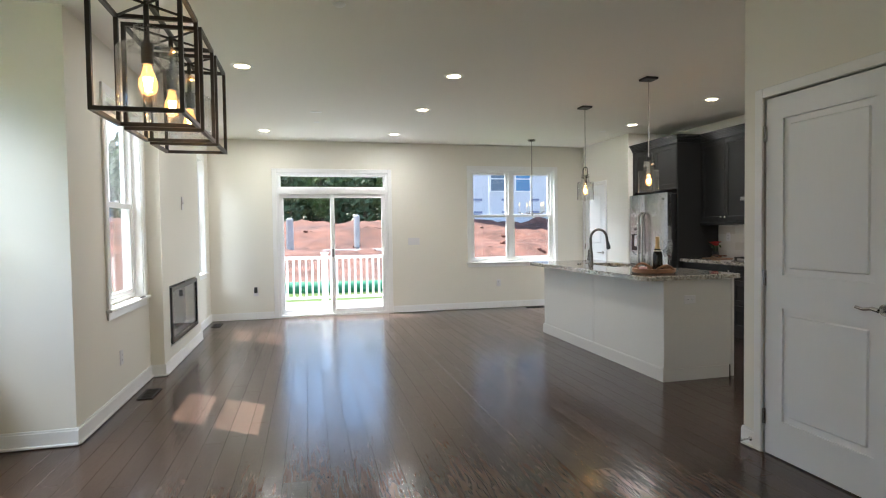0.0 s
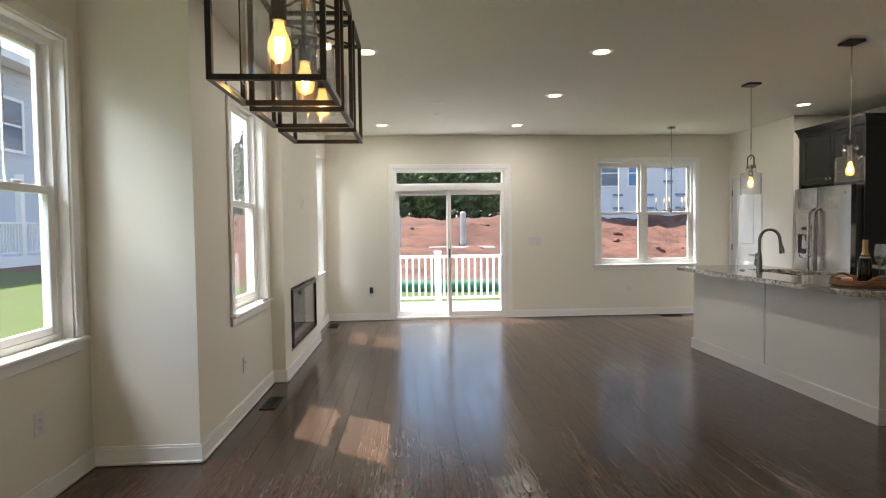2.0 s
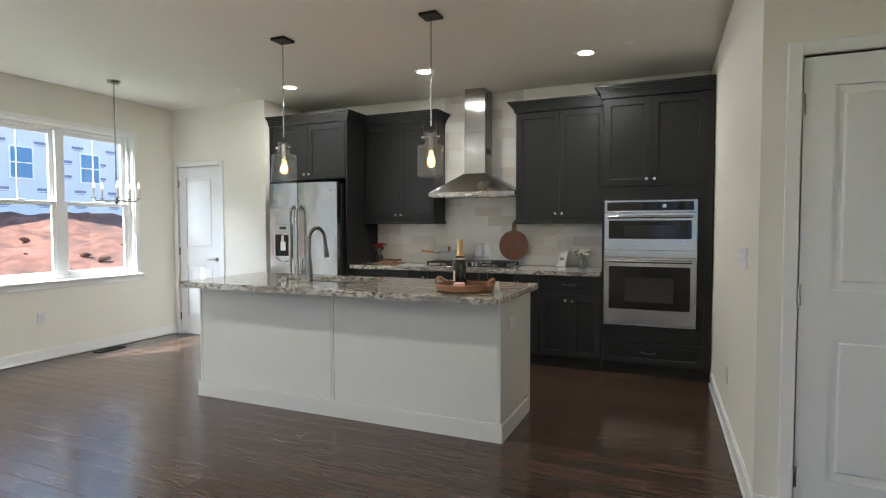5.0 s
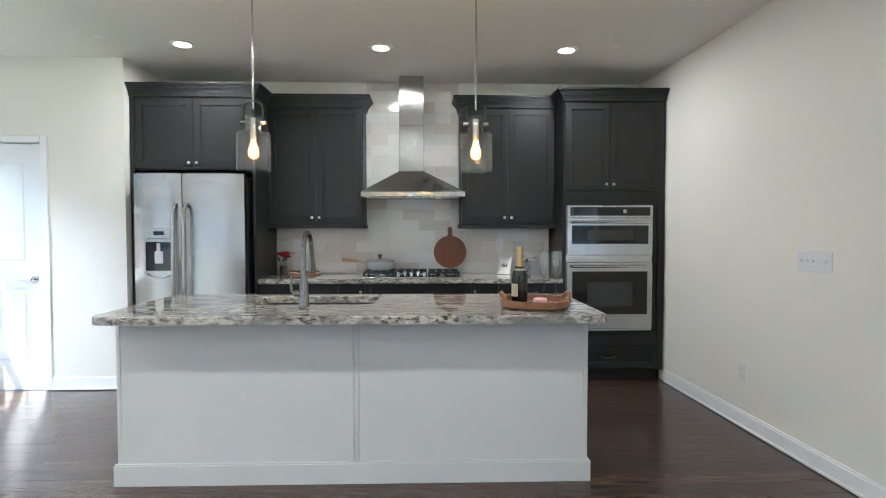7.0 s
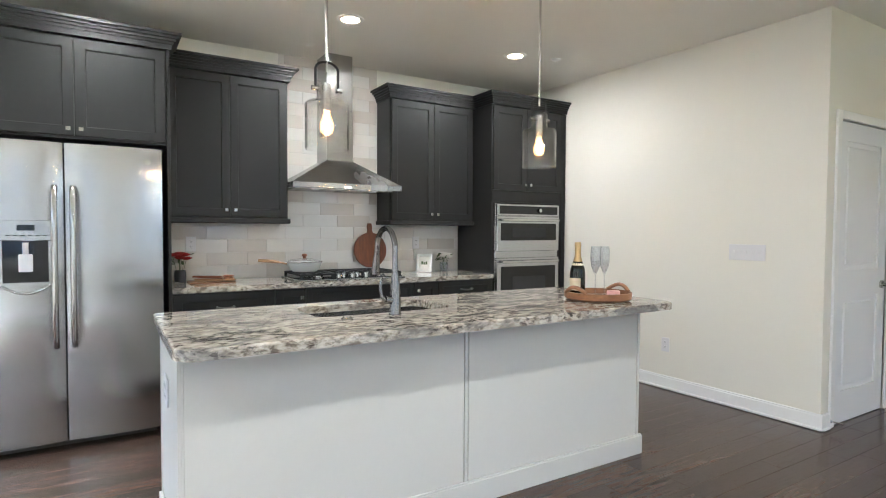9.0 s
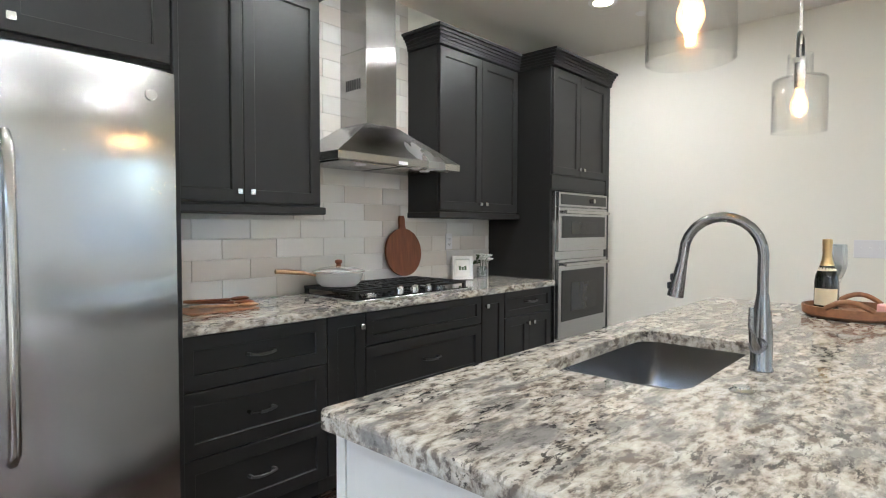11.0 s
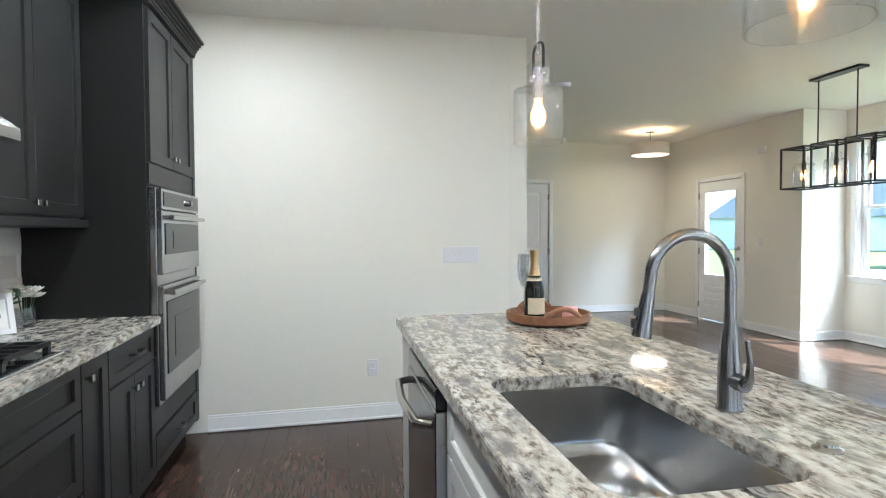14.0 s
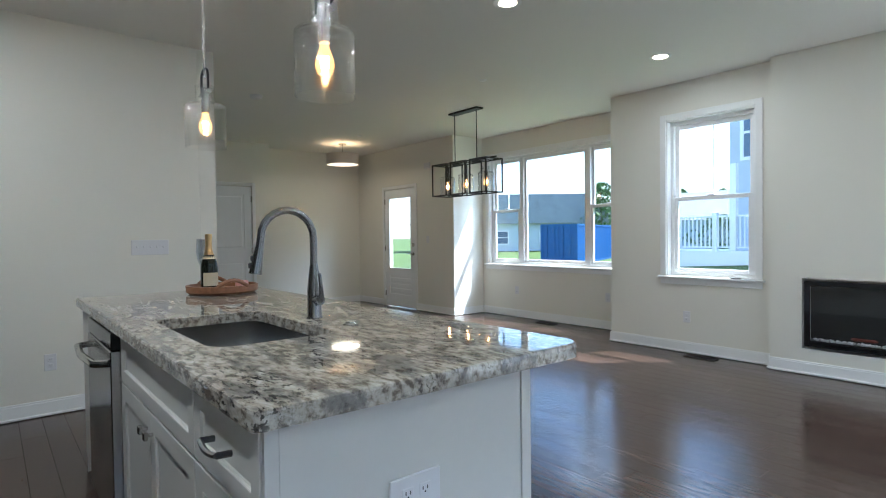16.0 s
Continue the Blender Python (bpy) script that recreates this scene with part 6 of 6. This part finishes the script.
# front street: containers and a low house
def container(at, turn, label):
    t = thing("shipping_container", at, label, "shipping container", "containers")
    m = Matrix.Translation(at) @ Matrix.Rotation(radians(turn), 4, "Z")
    bm = bms()
    L, Wd, Hh = 12.2, 2.44, 2.6
    for p in ((0, 0), (L - 0.15, 0), (0, Wd - 0.15), (L - 0.15, Wd - 0.15)):
        box(bm, p[0], p[1], 0, p[0] + 0.15, p[1] + 0.15, Hh)
    for y in (0, Wd - 0.12):
        for z in (0, Hh - 0.12):
            box(bm, 0.15, y, z, L - 0.15, y + 0.12, z + 0.12)
    for x in (0, L - 0.12):
        for z in (0, Hh - 0.12):
            box(bm, x, 0.15, z, x + 0.12, Wd - 0.15, z + 0.12)
    part("frame", bm, M_BLUE, t, m=m)
    for y, s in ((0.04, 1), (Wd - 0.04, -1)):
        bm = bms()
        prof, x, k = [], 0.15, 0
        while x < L - 0.15:
            prof += [(x, y), (x + 0.07, y), (x + 0.14, y + 0.05 * s), (x + 0.21, y + 0.05 * s)]
            x += 0.28
        lo = [bm.verts.new((p[0], p[1], 0.12)) for p in prof]
        hi = [bm.verts.new((p[0], p[1], Hh - 0.12)) for p in prof]
        for k in range(len(prof) - 1):
            bm.faces.new((lo[k], lo[k + 1], hi[k + 1], hi[k]))
        part("side", bm, M_BLUE, t, m=m)
    bm = bms()
    box(bm, 0.05, 0.15, 0.12, 0.09, Wd / 2 - 0.01, Hh - 0.12)
    box(bm, 0.05, Wd / 2 + 0.01, 0.12, 0.09, Wd - 0.15, Hh - 0.12)
    part("cargo_door", bm, M_BLUE, t, m=m)
    for y in (0.45, 0.95, 1.5, 2.0):
        bm = bms()
        rod(bm, (0.02, y, 0.15), (0.02, y, Hh - 0.15), 0.025, 8)
        part("lock_rod", bm, M_BLUE, t, m=m)
    bm = bms()
    box(bm, 0.1, 0.05, Hh - 0.05, L - 0.1, Wd - 0.05, Hh - 0.01)
    part("roof", bm, M_BLUE, t, m=m)
    for k in range(6):
        bm = bms()
        box(bm, 2.6 + 0.62 * k, Wd - 0.012, 1.75, 3.05 + 0.62 * k, Wd + 0.004, 2.25)
        part("painted_letter_block", bm, M_VINYL, t, m=m)


container((-23.9, -13.8, -0.67), 202, "blue steel shipping container with corrugated sides")
t = thing("far_house", (-36, -26, -0.5), "low grey-roofed house across the street", "house")
fm = Matrix.Translation((-52, -29, -0.6)) @ Matrix.Rotation(radians(-40), 4, "Z")
bm = bms()
box(bm, 0, -9, 0, 24, 0, 3.2)
part("wall", bm, M_SIDING, t, m=fm)
bm = bms()
prism(bm, [(-0.6, 0), (24.6, 0), (20, 3.4), (4, 3.4)], 0, 10)
part("roof", bm, M_SHINGLE, t, m=fm @ Matrix.Translation((0, 0.6, 3.2)) @ Matrix.Rotation(radians(90), 4, "X"))
for u in (3, 8, 13, 18):
    house_window(t, fm, u, u + 1.2, 0.9, 2.3)
t = thing("far_house", (-40, -13, -0.7), "white gabled house far down the street", "house")
bm = bms()
box(bm, -44, -17, -0.8, -36, -9, 2.2)
part("wall", bm, M_SIDING, t)
bm = bms()
prism(bm, [(-8.6, 0), (0.6, 0), (-4, 2.4)], 0, 9)
part("roof", bm, M_SHINGLE, t, m=Matrix.Translation((-36, -8.5, 2.2)) @ Matrix.Rotation(radians(90), 4, "X"))

# ---- trees ----
def tree(name, x, y, h, r, seed, pine, label):
    z = ground_z(x, y) if y < 52 else 2.0
    t = thing(name, (x, y, z), label, "tree", "woodland trees")
    rnd = random.Random(seed)
    bm = bms()
    pipe(bm, [(x, y, z - 0.4), (x + rnd.uniform(-.2, .2), y, z + h * 0.5), (x + rnd.uniform(-.3, .3), y, z + h * 0.93)], [h * 0.018, h * 0.012, 0.03], 7)
    for k in range(9):
        a, q = rnd.uniform(0, 6.28), 0.3 + 0.6 * k / 9
        e = r * (1 - q * 0.7) * 0.8
        pipe(bm, [(x, y, z + h * q), (x + e * math.cos(a), y + e * math.sin(a), z + h * q + (0.0 if pine else e * 0.5))], [h * 0.006, 0.02], 5)
    part("trunk", bm, M_BARK, t, smooth=True)
    verts, faces = [], []
    for k in range(900):
        q = rnd.random()
        if pine:
            zz = h * (0.02 + 0.98 * q)
            rad = r * (1.02 - q) ** 0.8 * (0.75 + 0.35 * math.sin(q * 34 + seed)) * math.sqrt(rnd.random())
        else:
            zz = h * (0.12 + 0.86 * q)
            rad = r * math.sqrt(max(0, 1 - (2 * q - 1) ** 2)) * rnd.random() ** 0.4 * (0.8 + 0.3 * math.sin(q * 9 + seed))
        a = rnd.uniform(0, 6.283)
        c = Vector((x + rad * math.cos(a), y + rad * math.sin(a), z + zz))
        s = rnd.uniform(0.22, 0.5) * h / 11
        n = Vector((rnd.uniform(-1, 1), rnd.uniform(-1, 1), rnd.uniform(-0.3, 1))).normalized()
        u = n.orthogonal().normalized()
        w = n.cross(u)
        i = len(verts)
        verts += [c - u * s, c + w * s * 0.55 + n * s * 0.2, c + u * s, c - w * s * 0.55 - n * s * 0.1]
        faces.append((i, i + 1, i + 2, i + 3))
    me = bpy.data.meshes.new("crown")
    me.from_pydata(verts, [], faces)
    me.materials.append(M_PINE if pine else M_LEAF)
    ob = new("crown", me)
    ob.parent = t
    ob.matrix_parent_inverse = t.matrix_basis.inverted()


rnd = random.Random(11)
k = 0
for row, y in enumerate((58, 63, 69)):
    x = -42 + row * 1.3
    while x < 16:
        tree("tree", x + rnd.uniform(-.8, .8), y + rnd.uniform(-1.5, 1.5), rnd.uniform(7.0, 10.5) + row, rnd.uniform(1.9, 2.8), k, k % 3 != 1, "tall dark conifer in the woods" if k % 3 != 1 else "leafy tree in the woods")
        x += rnd.uniform(2.3, 3.1)
        k += 1
for x, y, h in ((-40, -8, 7), (-46, -3, 8), (-50, -30, 8), (-56, -12, 9), (-45, -18.5, 5.5), (-47, -15, 6), (-50, -20.5, 6.5), (-34.5, -9.6, 3.2)):
    k += 1
    tree("tree", x, y, h, 2.6, k, False, "leafy green tree down the street")

# ---- backsplash tiles ----
bs = thing("backsplash", (XW, 5.39, 0.914), "glazed greige ceramic tile backsplash in running bond", "backsplash", kind="structure")
bm = bms()
box(bm, XW - 0.004, 4.064, 0.9145, XW - 0.0005, 6.70, 1.351)
box(bm, XW - 0.004, 4.947, 1.351, XW - 0.0005, 5.833, H - 0.001)
part("grout", bm, M_GROUT, bs)
TWD, THT = 0.305, 0.1035
meshes = {}
rows = int((H - 0.916) / THT) + 1
for r in range(rows):
    z0 = 0.9165 + r * THT
    z1 = min(z0 + THT - 0.002, H - 0.002)
    lo, hi = (4.066, 6.70) if z1 < 1.352 else (4.949, 5.831)
    if z0 < 1.352 < z1:
        lo, hi = 4.949, 5.831
    y = 4.11 - TWD * (0.5 if r % 2 else 0.0)
    while y < hi:
        a, b = max(y, lo), min(y + TWD - 0.002, hi)
        if b - a > 0.012:
            key = (round(b - a, 3), round(z1 - z0, 3))
            if key not in meshes:
                bm = bms()
                box(bm, -0.0065, -key[0] / 2, -key[1] / 2, 0, key[0] / 2, key[1] / 2, 0.0012)
                meshes[key] = finish("tile", bm, M_TILE)
            ob = new("tile", meshes[key])
            ob.parent = bs
            ob.matrix_parent_inverse = bs.matrix_basis.inverted()
            ob.location = (XW - 0.004, (a + b) / 2, (z0 + z1) / 2)
        y += TWD

# ---- floor planks ----
rnd = random.Random(21)
PW = 0.127
LENS = (0.75, 1.05, 1.35, 1.65)
pm = {}
for L in LENS:
    bm = bms()
    box(bm, -PW / 2 + 0.0006, -L / 2 + 0.0006, -0.011, PW / 2 - 0.0006, L / 2 - 0.0006, 0.0, 0.0009)
    pm[L] = finish("plank", bm, M_PLANK)
jv, jf = [], []
def joined_plank(x, y0, y1):
    c = 0.0009
    i = len(jv)
    for dx, dz in ((0.0006, -0.011), (0.0006, -c), (0.0006 + c, 0.0)):
        e = dx - 0.0006
        for px, py in ((x - PW / 2 + dx, y0 + 0.0006 + e), (x + PW / 2 - dx, y0 + 0.0006 + e), (x + PW / 2 - dx, y1 - 0.0006 - e), (x - PW / 2 + dx, y1 - 0.0006 - e)):
            jv.append((px, py, dz))
    for q in (0, 4):
        for s in range(4):
            jf.append((i + q + s, i + q + (s + 1) % 4, i + q + 4 + (s + 1) % 4, i + q + 4 + s))
    jf.append((i + 8, i + 9, i + 10, i + 11))


count = 0
x = -1.28
while x < 6.35:
    y = -1.42 - rnd.uniform(0, 1.2)
    while y < 9.2:
        L = rnd.choice(LENS)
        a, b = max(y, -1.45), min(y + L, 9.22)
        if b - a > 0.03:
            if -0.4 < x < 3.4 and 1.8 < y < 8.0 and b - a > L - 0.001 and count < 295:
                ob = new("plank", pm[L])
                ob.parent = floor
                ob.location = (x, (a + b) / 2, 0)
                count += 1
            else:
                joined_plank(x, a, b)
        y += L
    x += PW
me = bpy.data.meshes.new("plank_field")
me.from_pydata(jv, [], jf)
me.materials.append(M_PLANKS)
ob = new("plank_field", me)
ob.parent = floor
tagged(ob, kind="stuff")
